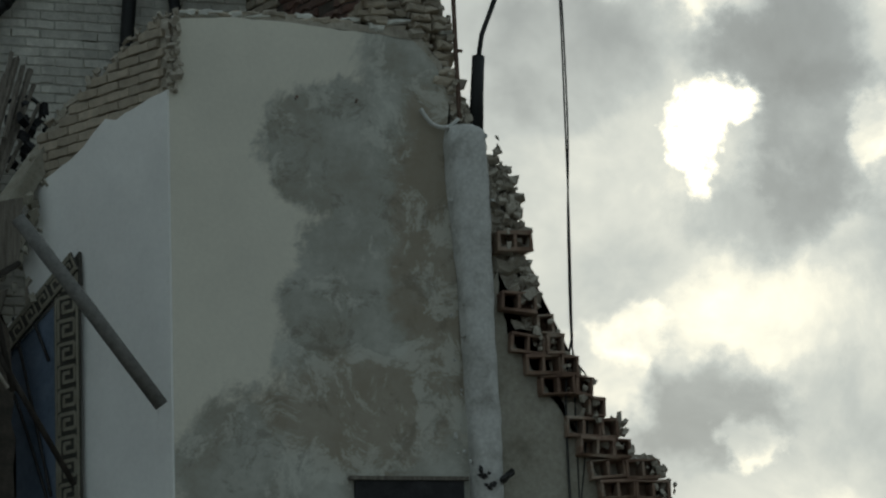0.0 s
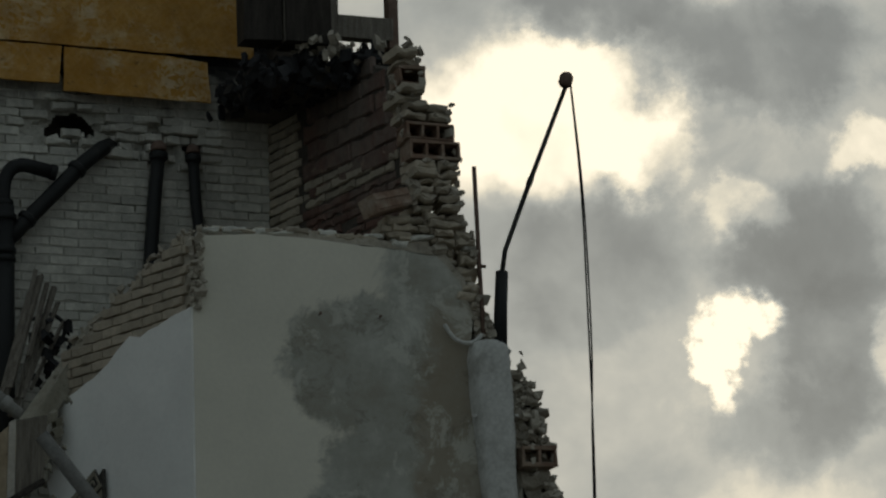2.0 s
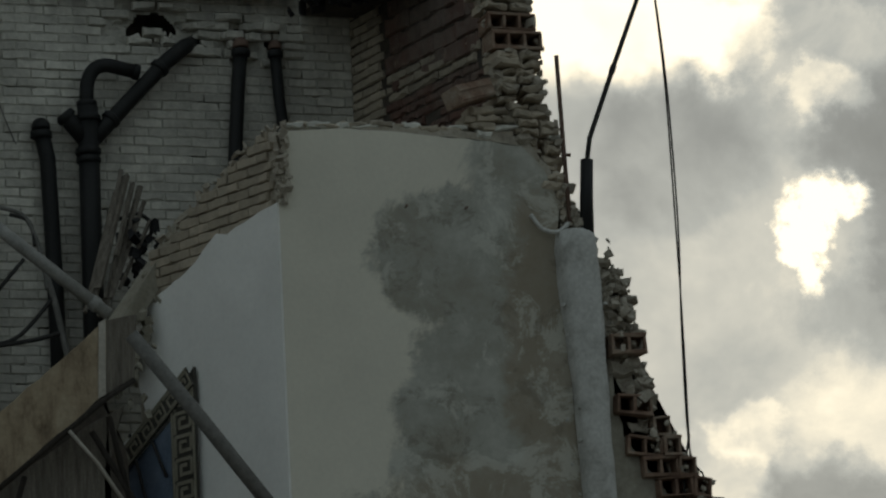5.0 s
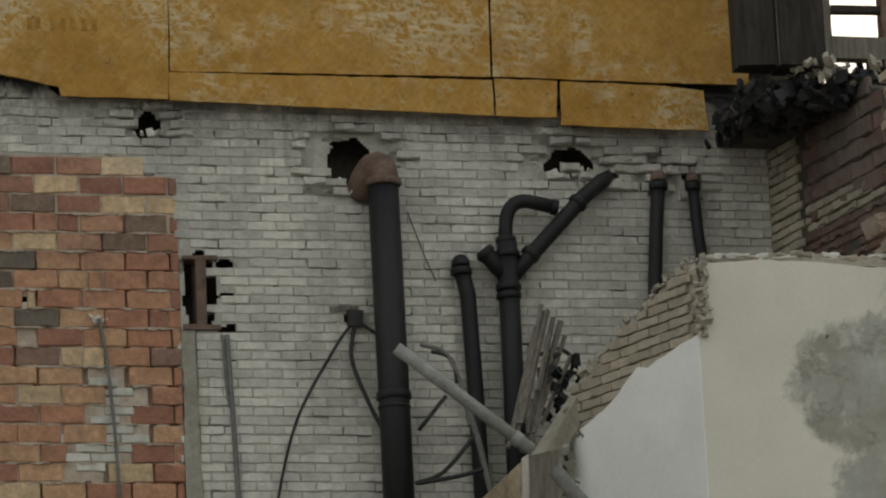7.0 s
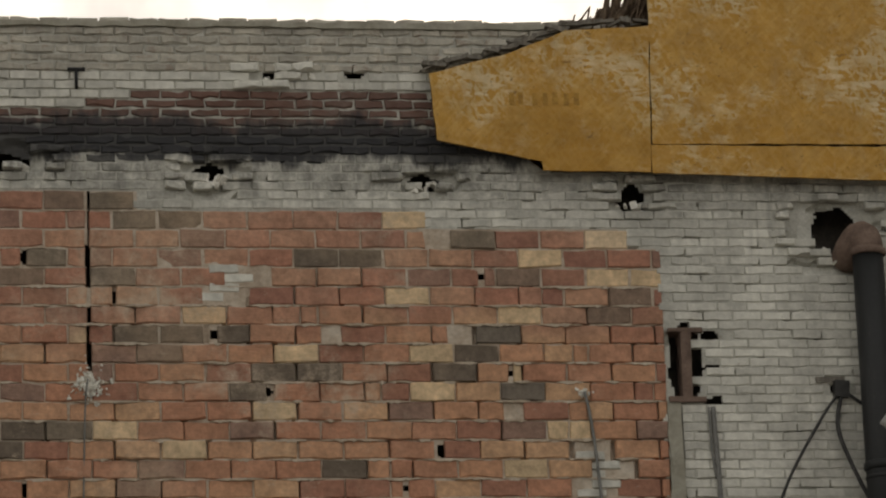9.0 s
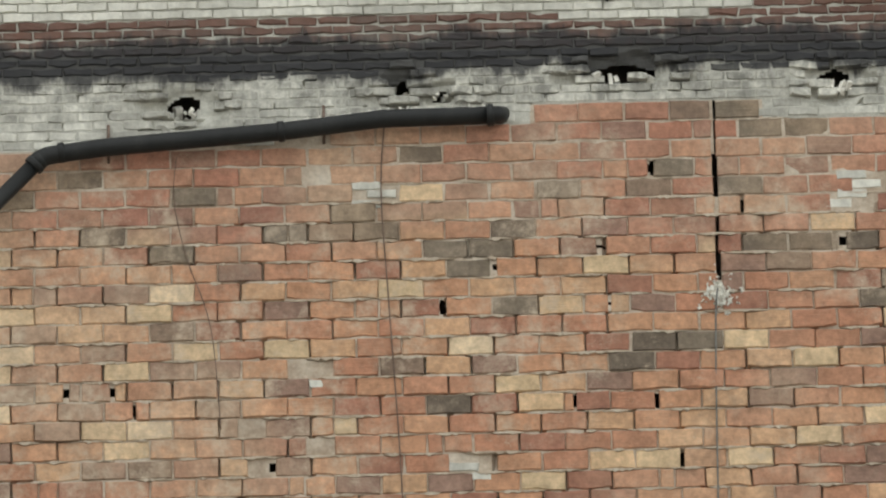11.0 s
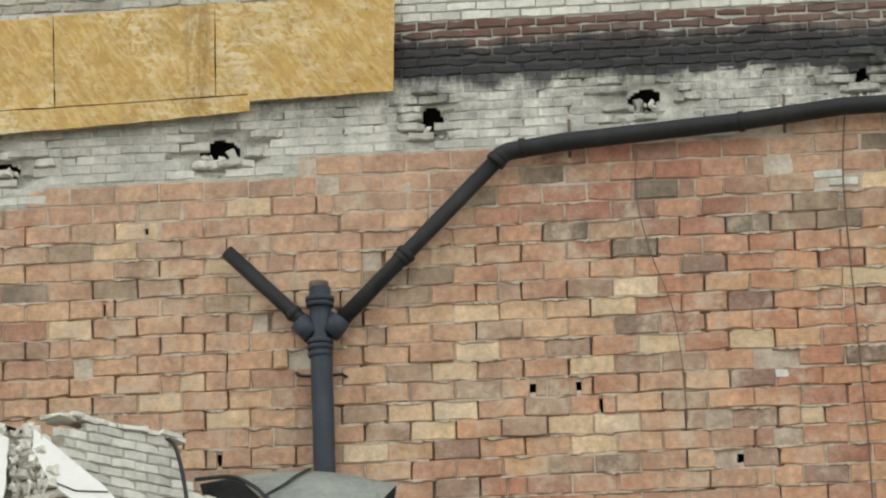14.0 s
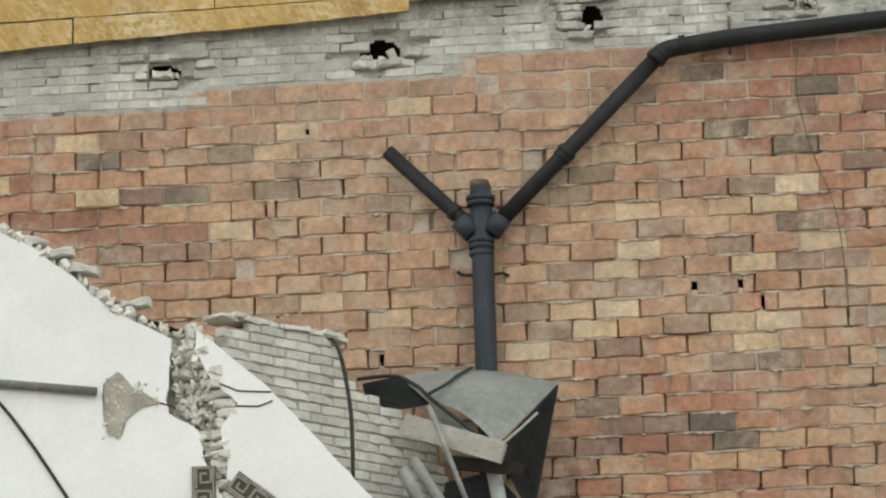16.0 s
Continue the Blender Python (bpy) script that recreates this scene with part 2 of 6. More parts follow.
M_TILE, M_TILE_JOINED = tile_material(False), tile_material(True)
M_TILE_DARK, M_TILE_BUFF = tile_material(True, "dark"), tile_material(True, "buff")
M_WHITE, M_WHITE_JOINED = (painted_material(j, (0.66, 0.645, 0.575), dirt=0.5) for j in (False, True))
M_GREY = painted_material(False, (0.69, 0.685, 0.62), "grey_painted_brick", (0.7, 0.8), 0.25)
M_TOP = painted_material(True, (0.52, 0.485, 0.41), "weathered_brick", (0.52, 0.66), 0.75)
M_BROWN = painted_material(True, (0.165, 0.088, 0.068), "brown_brick", (0.74, 0.85), 0.3)
M_TAR = painted_material(True, (0.05, 0.05, 0.053), "tarred_brick", (0.70, 0.85), 0.2)
M_YELLOW = painted_material(False, (0.47, 0.41, 0.32), "yellow_stock_brick", (0.6, 0.75), 0.4)
M_RED = painted_material(False, (0.18, 0.105, 0.083), "red_brick", (0.55, 0.7), 0.6)
M_MORTAR = stone_material("mortar", [(0.30, (0.30, 0.22, 0.16)), (0.44, (0.44, 0.35, 0.27)), (0.56, (0.55, 0.465, 0.375)), (0.70, (0.63, 0.565, 0.475))], 4)
M_PALE_MORTAR = stone_material("painted_mortar", [(0.3, (0.27, 0.26, 0.225)), (0.48, (0.44, 0.43, 0.38)), (0.68, (0.58, 0.57, 0.51))], 6, tar=True)
M_OOZE = stone_material("squeezed_mortar", [(0.3, (0.42, 0.33, 0.25)), (0.5, (0.55, 0.455, 0.36)), (0.7, (0.65, 0.575, 0.475))], 7)
M_DARK_CORE = stone_material("wall_core", [(0.3, (0.05, 0.045, 0.04)), (0.7, (0.13, 0.11, 0.09))], 5)
M_RUBBLE = stone_material("rubble", [(0.3, (0.26, 0.23, 0.19)), (0.5, (0.42, 0.38, 0.31)), (0.72, (0.55, 0.51, 0.44))], 7)
M_PALE_RUBBLE = stone_material("plaster_rubble", [(0.3, (0.54, 0.52, 0.46)), (0.5, (0.70, 0.675, 0.605)), (0.72, (0.82, 0.80, 0.735))], 7)
M_CONCRETE = stone_material("whitewashed_concrete", [(0.3, (0.34, 0.33, 0.30)), (0.5, (0.56, 0.56, 0.53)), (0.7, (0.66, 0.66, 0.63))], 4)
M_CEMENT = stone_material("cement_render", [(0.3, (0.22, 0.20, 0.155)), (0.5, (0.34, 0.32, 0.26)), (0.7, (0.42, 0.40, 0.34))], 3)
M_HOLLOW = stone_material("hollow_clay", [(0.3, (0.13, 0.08, 0.06)), (0.48, (0.25, 0.165, 0.12)), (0.6, (0.34, 0.27, 0.21)), (0.72, (0.46, 0.41, 0.35))], 4)
M_IRON = stone_material("cast_iron", [(0.3, (0.010, 0.011, 0.011)), (0.6, (0.020, 0.021, 0.021)), (0.8, (0.046, 0.043, 0.038))], 5, 0.55, 0.3, (1, 1, 0.3), 0.004)
M_BLUE_IRON = stone_material("painted_iron", [(0.3, (0.020, 0.027, 0.036)), (0.6, (0.038, 0.049, 0.062)), (0.8, (0.07, 0.08, 0.088))], 5, 0.5, 0.3, (1, 1, 0.3), 0.004)
M_RUST = stone_material("rusty_iron", [(0.3, (0.10, 0.065, 0.05)), (0.6, (0.20, 0.135, 0.105)), (0.8, (0.27, 0.19, 0.15))], 9, 0.8)
M_STEEL = stone_material("grey_conduit", [(0.3, (0.20, 0.20, 0.19)), (0.6, (0.32, 0.32, 0.30)), (0.8, (0.42, 0.42, 0.39))], 8, 0.5, 0.2)
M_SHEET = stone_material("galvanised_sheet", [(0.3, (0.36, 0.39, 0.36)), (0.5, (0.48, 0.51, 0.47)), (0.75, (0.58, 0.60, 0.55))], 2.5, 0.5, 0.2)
# darker copy of the sheet: shade of side and inside put into the colour
M_SHEET_DARK = stone_material("sheet_in_shade", [(0.3, (0.02, 0.022, 0.022)), (0.7, (0.055, 0.06, 0.058))], 3, 0.7, 0.3)
M_CABLE = stone_material("black_cable", [(0.3, (0.02, 0.02, 0.02)), (0.7, (0.05, 0.048, 0.045))], 20, 0.6, 0.1)
M_GREY_CABLE = stone_material("dusty_cable", [(0.3, (0.13, 0.13, 0.12)), (0.7, (0.24, 0.235, 0.22))], 20, 0.8, 0.1)
M_LATH = stone_material("weathered_wood", [(0.3, (0.10, 0.088, 0.072)), (0.55, (0.20, 0.18, 0.15)), (0.75, (0.30, 0.275, 0.235))], 7, 0.85, 0.5, (6, 6, 0.5))
M_CRATE = stone_material("stained_board", [(0.3, (0.12, 0.085, 0.055)), (0.5, (0.35, 0.28, 0.19)), (0.7, (0.46, 0.39, 0.28))], 3, 0.85, 0.4, (2, 2, 0.7))
M_STENCIL = stone_material("worn_stencil_ink", [(0.35, (0.30, 0.155, 0.04)), (0.5, (0.40, 0.215, 0.05)), (0.65, (0.50, 0.275, 0.065))], 16, 0.85, 0.2)
M_PLANK = stone_material("dusty_plank", [(0.3, (0.38, 0.35, 0.30)), (0.6, (0.52, 0.49, 0.43)), (0.8, (0.60, 0.58, 0.52))], 5, 0.85)
M_DARK_WOOD = stone_material("dark_timber", [(0.3, (0.02, 0.017, 0.014)), (0.6, (0.05, 0.042, 0.035)), (0.8, (0.085, 0.072, 0.06))], 6, 0.85, 0.5, (4, 4, 0.6))
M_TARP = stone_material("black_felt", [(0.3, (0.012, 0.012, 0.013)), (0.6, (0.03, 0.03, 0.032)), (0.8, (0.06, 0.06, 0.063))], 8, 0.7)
M_STRAW = stone_material("brown_thatch", [(0.3, (0.07, 0.045, 0.03)), (0.5, (0.17, 0.115, 0.075)), (0.7, (0.29, 0.21, 0.14))], 14, 0.9, 0.9, (1, 1, 0.5), 0.04)
M_BLUE = stone_material("blue_wallboard", [(0.3, (0.11, 0.15, 0.21)), (0.6, (0.17, 0.22, 0.30)), (0.8, (0.22, 0.27, 0.34))], 3, 0.6, 0.1)
M_KEY_DARK = stone_material("dark_border_tile", [(0.3, (0.045, 0.042, 0.036)), (0.7, (0.085, 0.08, 0.068))], 8, 0.5, 0.1)
M_KEY_LIGHT = stone_material("pale_border_line", [(0.3, (0.26, 0.24, 0.185)), (0.7, (0.36, 0.34, 0.27))], 8, 0.5, 0.1)
M_GROUND = stone_material("trampled_earth", [(0.3, (0.13, 0.115, 0.095)), (0.5, (0.21, 0.19, 0.16)), (0.75, (0.30, 0.28, 0.25))], 0.7)


def plaster_material(name, base, stained):
    k = Mat(name, 0.85)
    col = k.mix(0.5, k.ramp(k.noise(1.6, 5, 0.6), [(0.3, tuple(c * 0.93 for c in base)), (0.7, tuple(min(1, c * 1.05) for c in base))]),
                k.ramp(k.noise(30, 4), [(0.3, 0.93), (0.7, 1.05)]), "MULTIPLY")
    if stained:
        wob = k.noise(1.7, 9, 0.72, shift=(1.3, 0, 2.2), twist=0.4)
        # damp in a large blotch, down the corner and rising from below
        toward = k.math("MAXIMUM", k.math("MAXIMUM", k.spot(10.03, 9.38, 0.75, 0.62), k.spot(10.62, 8.9, 0.85, 2.0)), k.math("MAXIMUM", k.spot(10.18, 8.05, 0.85, 1.25), k.spot(9.9, 7.0, 1.5, 1.05)))
        damp = k.span(k.math("ADD", toward, k.math("MULTIPLY", k.math("SUBTRACT", wob, 0.5), 1.7)), 0.22, 0.50)
        tint = k.ramp(k.noise(1.9, 7, 0.68, shift=(7, 0, 1)), [(0.36, (0.50, 0.505, 0.455)), (0.5, (0.37, 0.37, 0.325)), (0.62, (0.30, 0.285, 0.235)), (0.74, (0.45, 0.44, 0.385))])
        rusty = k.span(k.math("ADD", k.math("MAXIMUM", k.spot(10.08, 7.62, 0.9, 0.6), k.spot(10.68, 8.75, 0.5, 1.7)), k.math("MULTIPLY", k.math("SUBTRACT", k.noise(3.1, 8, 0.72, shift=(2, 0, 5), twist=0.4), 0.5), 2.2)), 0.28, 0.80)
        tint = k.mix(k.math("MULTIPLY", rusty, 0.6), tint, (0.255, 0.195, 0.125))
        col = k.mix(k.math("MULTIPLY", damp, 0.9), col, tint)
        bloom = k.span(k.noise(2.8, 8, 0.75, shift=(3, 0, 8), twist=0.5), 0.52, 0.60)
        col = k.mix(k.math("MULTIPLY", k.math("MULTIPLY", bloom, damp), 0.6), col, (0.64, 0.64, 0.57))
        mould = k.span(k.noise(3.6, 9, 0.78, shift=(0, 0, 4), twist=0.5), 0.53, 0.62)
        col = k.mix(k.math("MULTIPLY", k.math("MULTIPLY", mould, damp), 0.45), col, (0.17, 0.15, 0.115))
    else:
        scuff = k.span(k.noise(2.2, 6, 0.7, (3, 3, 0.4)), 0.66, 0.72)
        col = k.mix(k.math("MULTIPLY", scuff, 0.3), col, (0.5, 0.49, 0.45))
    return k.color(col).bump(k.noise(14, 6), 0.25, 0.008).m


M_BEIGE = plaster_material("beige_plaster", (0.75, 0.72, 0.615), True)
M_PLASTER = plaster_material("white_plaster", (0.90, 0.90, 0.865), False)


def osb_material():
    """Pressed strand board: flakes lying every way, weathered pale in patches and wet-dark in others."""
    k = Mat("strand_board", 0.8)
    a = k.cells(15, (1, 1, 3.4), (0, 0.95, 0))
    b = k.cells(14, (1, 1, 3.6), (0, -0.8, 0))
    c = k.cells(13, (1, 1, 3.0), (0, 0.1, 0))
    d = k.cells(17, (1, 1, 3.0), (0, 1.5, 0))
    flake = k.mix(0.5, k.ramp(a, [(0.0, (0.48, 0.245, 0.050)), (0.5, (0.52, 0.275, 0.060)), (1.0, (0.57, 0.32, 0.082))]),
                  k.ramp(b, [(0.0, (0.47, 0.235, 0.047)), (0.6, (0.52, 0.275, 0.060)), (1.0, (0.58, 0.335, 0.09))]))
    faded = k.math("SUBTRACT", 1.0, k.span(k.axis(0), -2.0, 6.0))
    flake = k.mix(k.math("MULTIPLY", faded, 0.65), flake, k.ramp(a, [(0.0, (0.50, 0.325, 0.115)), (0.6, (0.57, 0.395, 0.16)), (1.0, (0.66, 0.49, 0.23))]))
    zone = k.span(k.noise(1.1, 8, 0.75, shift=(2, 0, 1)), 0.47, 0.60)
    top = k.math("MAXIMUM", k.math("MAXIMUM", k.span(c, 0.60, 0.64), k.span(a, 0.72, 0.75)), k.math("MAXIMUM", k.span(b, 0.74, 0.77), k.span(d, 0.72, 0.75)))
    pale = k.math("MULTIPLY", k.math("ADD", k.math("MULTIPLY", zone, 0.62), 0.06), top)
    col = k.mix(pale, flake, k.ramp(c, [(0.2, (0.60, 0.45, 0.24)), (1.0, (0.76, 0.65, 0.45))]))
    wet = k.span(k.math("ADD", k.noise(0.9, 7, 0.68, shift=(5, 0, 9)), k.math("MULTIPLY", k.span(k.axis(0), 8.2, 10.2), 0.10)), 0.50, 0.68)
    col = k.mix(k.math("MULTIPLY", wet, 0.55), col, (0.38, 0.18, 0.025))
    col = k.mix(0.6, col, k.ramp(k.noise(4.5, 7, 0.72, shift=(3, 0, 3)), [(0.32, 0.72), (0.5, 1.0), (0.68, 1.22)]), "MULTIPLY")
    grey = k.span(k.noise(2.4, 6, 0.7, (2.2, 1, 0.4), (1, 0, 4)), 0.58, 0.72)
    col = k.mix(k.math("MULTIPLY", grey, 0.2), col, (0.33, 0.27, 0.19))
    seam = k.math("MULTIPLY", k.spot(-4.67, 12.36, 0.13, 0.7), k.span(k.noise(6, 6, 0.7, (2, 1, 0.5)), 0.36, 0.56))
    col = k.mix(k.math("MULTIPLY", seam, 0.75), col, (0.30, 0.17, 0.06))
    chip = k.span(k.noise(13, 4, 0.75, (1, 1, 1.6)), 0.635, 0.68)
    col = k.mix(k.math("MULTIPLY", chip, 0.7), col, (0.20, 0.11, 0.04))
    return k.color(col).bump(k.math("ADD", k.math("ADD", a, b), d), 0.5, 0.004).m


M_OSB = osb_material()

# ---- building helpers ----
rng = random.Random(7)


def link(name, bm, material, parent=None, matrix=None):
    me = bpy.data.meshes.new(name)
    bm.to_mesh(me)
    bm.free()
    me.materials.append(material)
    ob = new(name, me)
    if matrix is not None:
        ob.matrix_world = matrix
    if parent is not None:
        ob.parent = parent
    return ob


def part(name, bm, material, parent, label=""):
    """One mesh under a thing or under a part, in the parent's own space."""
    ob = link(name, bm, material, parent)
    return tagged(ob, label)


def thing(name, label, category, group="", kind="", at=None):
    ob = new(name)
    ob.empty_display_size = 0.2
    if at is not None:
        ob.matrix_world = at
    return tagged(ob, label, category, group, kind)


def plane_pose(x, y, turn):
    """A wall's own space: x along it to the viewer's right, y into it, z up."""
    return Matrix.Translation((x, y, 0)) @ Matrix.Rotation(radians(turn), 4, "Z")


def add_box(bm, c, s, rot=None, jitter=0.0, r=rng):
    """A box of centre c and size s, its corners pushed about by jitter."""
    vs = []
    for k in range(8):
        v = Vector(((k & 1) - 0.5, (k >> 1 & 1) - 0.5, (k >> 2) - 0.5))
        v = Vector((v.x * s[0], v.y * s[1], v.z * s[2]))
        if jitter:
            v += Vector((r.uniform(-jitter, jitter), r.uniform(-jitter, jitter), r.uniform(-jitter, jitter)))
        if rot is not None:
            v = rot @ v
        vs.append(bm.verts.new(v + Vector(c)))
    for f in ((0, 2, 3, 1), (4, 5, 7, 6), (0, 1, 5, 4), (2, 6, 7, 3), (0, 4, 6, 2), (1, 3, 7, 5)):
        bm.faces.new([vs[i] for i in f])


def add_brick(bm, c, s, jitter=0.003, chip=0.006, r=rng, rot=None, cuts=2):
    """A brick with a worn, uneven front outline, its edge drawn in by chips. Front looks to -y."""
    w, d, h = s[0] / 2, s[1], s[2] / 2
    place_at = Vector(c)

    def q(x, y, z):
        v = Vector((x, y, z))
        return bm.verts.new(place_at + (rot @ v if rot is not None else v))

    ring = [(-1, -1)] + [(-1 + 2 * k / (cuts + 1), -1) for k in range(1, cuts + 1)] + [(1, -1), (1, 1)] + [(1 - 2 * k / (cuts + 1), 1) for k in range(1, cuts + 1)] + [(-1, 1)]
    mid, top = [], []
    for x, z in ring:
        jx, jz = r.uniform(-jitter, jitter), r.uniform(-jitter, jitter) - (r.random() < 0.08) * z * chip * 1.5
        mid.append(q(x * w + jx, chip + r.uniform(0, chip), z * h + jz))
        e = chip * r.uniform(0.4, 1.6)
        top.append(q(x * (w - e) + jx, r.uniform(-jitter, jitter) * 0.5, z * (h - e) + jz))
    back = [q(x * w, d, z * h) for x, z in ((-1, -1), (1, -1), (1, 1), (-1, 1))]
    bm.faces.new(top)
    n = len(ring)
    for a in range(n):
        b = (a + 1) % n
        bm.faces.new((mid[a], mid[b], top[b], top[a]))
    k = cuts + 1
    bm.faces.new([back[0], back[1]] + [mid[a] for a in range(k, -1, -1)])
    bm.faces.new([back[1], back[2], mid[k + 1], mid[k]])
    bm.faces.new([back[2], back[3]] + [mid[a] for a in range(n - 1, k, -1)])
    bm.faces.new([back[3], back[0], mid[0], mid[n - 1]])


def add_chunk(bm, c, size, r=rng, flat=1.0):
    """A broken lump with uneven facets: a shard of brick or a crumb."""
    turn = Euler((r.uniform(0, 6), r.uniform(0, 6), r.uniform(0, 6))).to_matrix()
    if r.random() < 0.6:
        add_box(bm, c, (size * r.uniform(0.9, 2.0), size * r.uniform(0.7, 1.4), size * r.uniform(0.4, 1.0) * flat), turn, size * 0.22, r)
        return
    made = bmesh.ops.create_icosphere(bm, subdivisions=1, radius=1.0, matrix=Matrix.Identity(4))["verts"]
    sx, sy, sz = size * r.uniform(0.5, 1.1), size * r.uniform(0.4, 1.0), size * r.uniform(0.3, 0.8) * flat
    for v in made:
        k = r.uniform(0.55, 1.2)
        v.co = Vector(c) + turn @ Vector((v.co.x * sx * k, v.co.y * sy * k, v.co.z * sz * k))


def add_prism(bm, poly, y0, y1):
    """A wall slab with the outline poly of (x, z), from y0 to y1."""
    a = [bm.verts.new((x, y0, z)) for x, z in poly]
    b = [bm.verts.new((x, y1, z)) for x, z in poly]
    faces = [bm.faces.new(a), bm.faces.new(list(reversed(b)))]
    n = len(poly)
    for i in range(n):
        j = (i + 1) % n
        bm.faces.new((a[j], a[i], b[i], b[j]))
    bmesh.ops.triangulate(bm, faces=faces)
    bmesh.ops.recalc_face_normals(bm, faces=bm.faces)


def ragged(poly, step=0.06, amount=0.02, keep=(), r=rng):
    """The outline with broken, uneven edges, pushed in and out; edges whose number is in keep stay straight."""
    res = []
    for i, (x0, z0) in enumerate(poly):
        x1, z1 = poly[(i + 1) % len(poly)]
        res.append((x0, z0))
        length = math.hypot(x1 - x0, z1 - z0)
        n = int(length / step)
        if i in keep or n < 2:
            continue
        nx, nz = -(z1 - z0) / length, (x1 - x0) / length
        for k in range(1, n):
            f = k / n + r.uniform(-0.2, 0.2) / n
            a = r.uniform(-1, 1) * min(amount, 0.5 * length * min(f, 1 - f))
            res.append((x0 + (x1 - x0) * f + nx * a, z0 + (z1 - z0) * f + nz * a))
    return res


def smooth_path(points, n=8):
    pts = [Vector(p) for p in points]
    if len(pts) < 3:
        return pts
    res = []
    for i in range(len(pts) - 1):
        p0, p1, p2, p3 = pts[max(i - 1, 0)], pts[i], pts[i + 1], pts[min(i + 2, len(pts) - 1)]
        for k in range(n):
            t = k / n
            res.append(0.5 * ((2 * p1) + (p2 - p0) * t + (2 * p0 - 5 * p1 + 4 * p2 - p3) * t * t + (3 * p1 - p0 - 3 * p2 + p3) * t ** 3))
    return res + [pts[-1]]


def add_tube(bm, points, radius, sides=12, caps=True, hollow=0.0):
    """A round bar or pipe along points; radius may be a list."""
    pts = [Vector(p) for p in points]
    rad = radius if isinstance(radius, (list, tuple)) else [radius] * len(pts)
    rings, up = [], None
    for i, p in enumerate(pts):
        d = (pts[min(i + 1, len(pts) - 1)] - pts[max(i - 1, 0)]).normalized()
        if up is None:
            up = d.orthogonal().normalized()
        up = (up - d * up.dot(d)).normalized()
        side = d.cross(up)
        rings.append([bm.verts.new(p + (up * math.cos(a) + side * math.sin(a)) * rad[i]) for a in (2 * math.pi * k / sides for k in range(sides))])
    for a, b in zip(rings, rings[1:]):
        for k in range(sides):
            f = bm.faces.new((a[k], a[(k + 1) % sides], b[(k + 1) % sides], b[k]))
            f.smooth = True
    if caps:
        bm.faces.new(list(reversed(rings[0])))
        bm.faces.new(rings[-1])


def tube(name, points, radius, material, parent, label="", sides=12, smooth=False):
    bm = bmesh.new()
    add_tube(bm, smooth_path(points) if smooth else points, radius, sides)
    bmesh.ops.recalc_face_normals(bm, faces=bm.faces)
    return part(name, bm, material, parent, label)


def collar(parent, p, way, radius, length=0.05, name="collar", material=None):
    w = Vector(way).normalized() * length / 2
    p = Vector(p)
    return tube(name, [p - w, p - w * 0.8, p + w * 0.8, p + w], [radius * 0.93, radius, radius, radius * 0.93], material or M_IRON, parent)


def inside(poly, x, z):
    hit = False
    for i in range(len(poly)):
        (x0, z0), (x1, z1) = poly[i], poly[i - 1]
        if (z0 > z) != (z1 > z) and x < (x1 - x0) * (z - z0) / (z1 - z0) + x0:
            hit = not hit
    return hit


def level(points, x):
    """The height of a broken line at x."""
    for (x0, z0), (x1, z1) in zip(points, points[1:]):
        if x0 <= x <= x1:
            return z0 + (z1 - z0) * (x - x0) / (x1 - x0)
    return points[0][1] if x < points[0][0] else points[-1][1]


# ---- ground ----
bm = bmesh.new()
bmesh.ops.create_grid(bm, x_segments=80, y_segments=80, size=900)
for v in bm.verts:
    v.co.z = noise.noise(v.co * 0.01) * 0.3 - 0.05
tagged(link("ground", bm, M_GROUND), "bare trampled earth of the cleared site", "ground", kind="structure")

# ---- the long party wall ----
WALL_Y = 33.0
X0, X1, TOP = -9.4, 10.12, 13.03
# x, z, half width, half height of the broken pockets in the face
POCKETS = [(-6.03, 11.56, 0.11, 0.065), (-4.54, 11.63, 0.14, 0.085), (-3.08, 11.77, 0.08, 0.11), (-1.62, 11.86, 0.12, 0.075), (-0.13, 11.94, 0.065, 0.085), (0.12, 11.90, 0.06, 0.05),
           (1.36, 12.03, 0.22, 0.07), (2.80, 11.94, 0.11, 0.09), (4.27, 11.90, 0.10, 0.065), (5.70, 11.79, 0.10, 0.10), (7.12, 11.55, 0.16, 0.19), (8.68, 11.58, 0.17, 0.11),
           (8.97, 11.46, 0.06, 0.07), (9.31, 11.50, 0.075, 0.095), (9.56, 11.50, 0.075, 0.095), (3.24, 12.65, 0.06, 0.05), (3.82, 12.68, 0.07, 0.05),
           (6.03, 10.61, 0.12, 0.29), (6.20, 10.80, 0.06, 0.045), (6.20, 10.58, 0.06, 0.03), (6.24, 10.34, 0.10, 0.03), (7.06, 10.45, 0.05, 0.05)]


VOIDS = [(2.81, 10.81), (4.64, 11.22), (4.82, 10.54), (2.13, 11.08), (1.54, 11.35), (4.08, 9.74), (4.34, 10.0), (3.16, 10.41), (-2.43, 9.87), (-2.12, 9.87), (-1.97, 9.74), (0.09, 10.41), (0.97, 9.74), (0.46, 10.68), (-1.04, 9.33),
         (-5.33, 10.54), (-5.04, 11.08), (-4.55, 9.46), (1.52, 9.74), (1.22, 10.41), (4.19, 9.46), (1.68, 9.33), (1.16, 10.81)]
POCKETS += [(x, z, 0.026 + 0.024 * abs(math.sin(x * 7)), 0.034 + 0.018 * math.sin(x * 9)) for x, z in VOIDS]


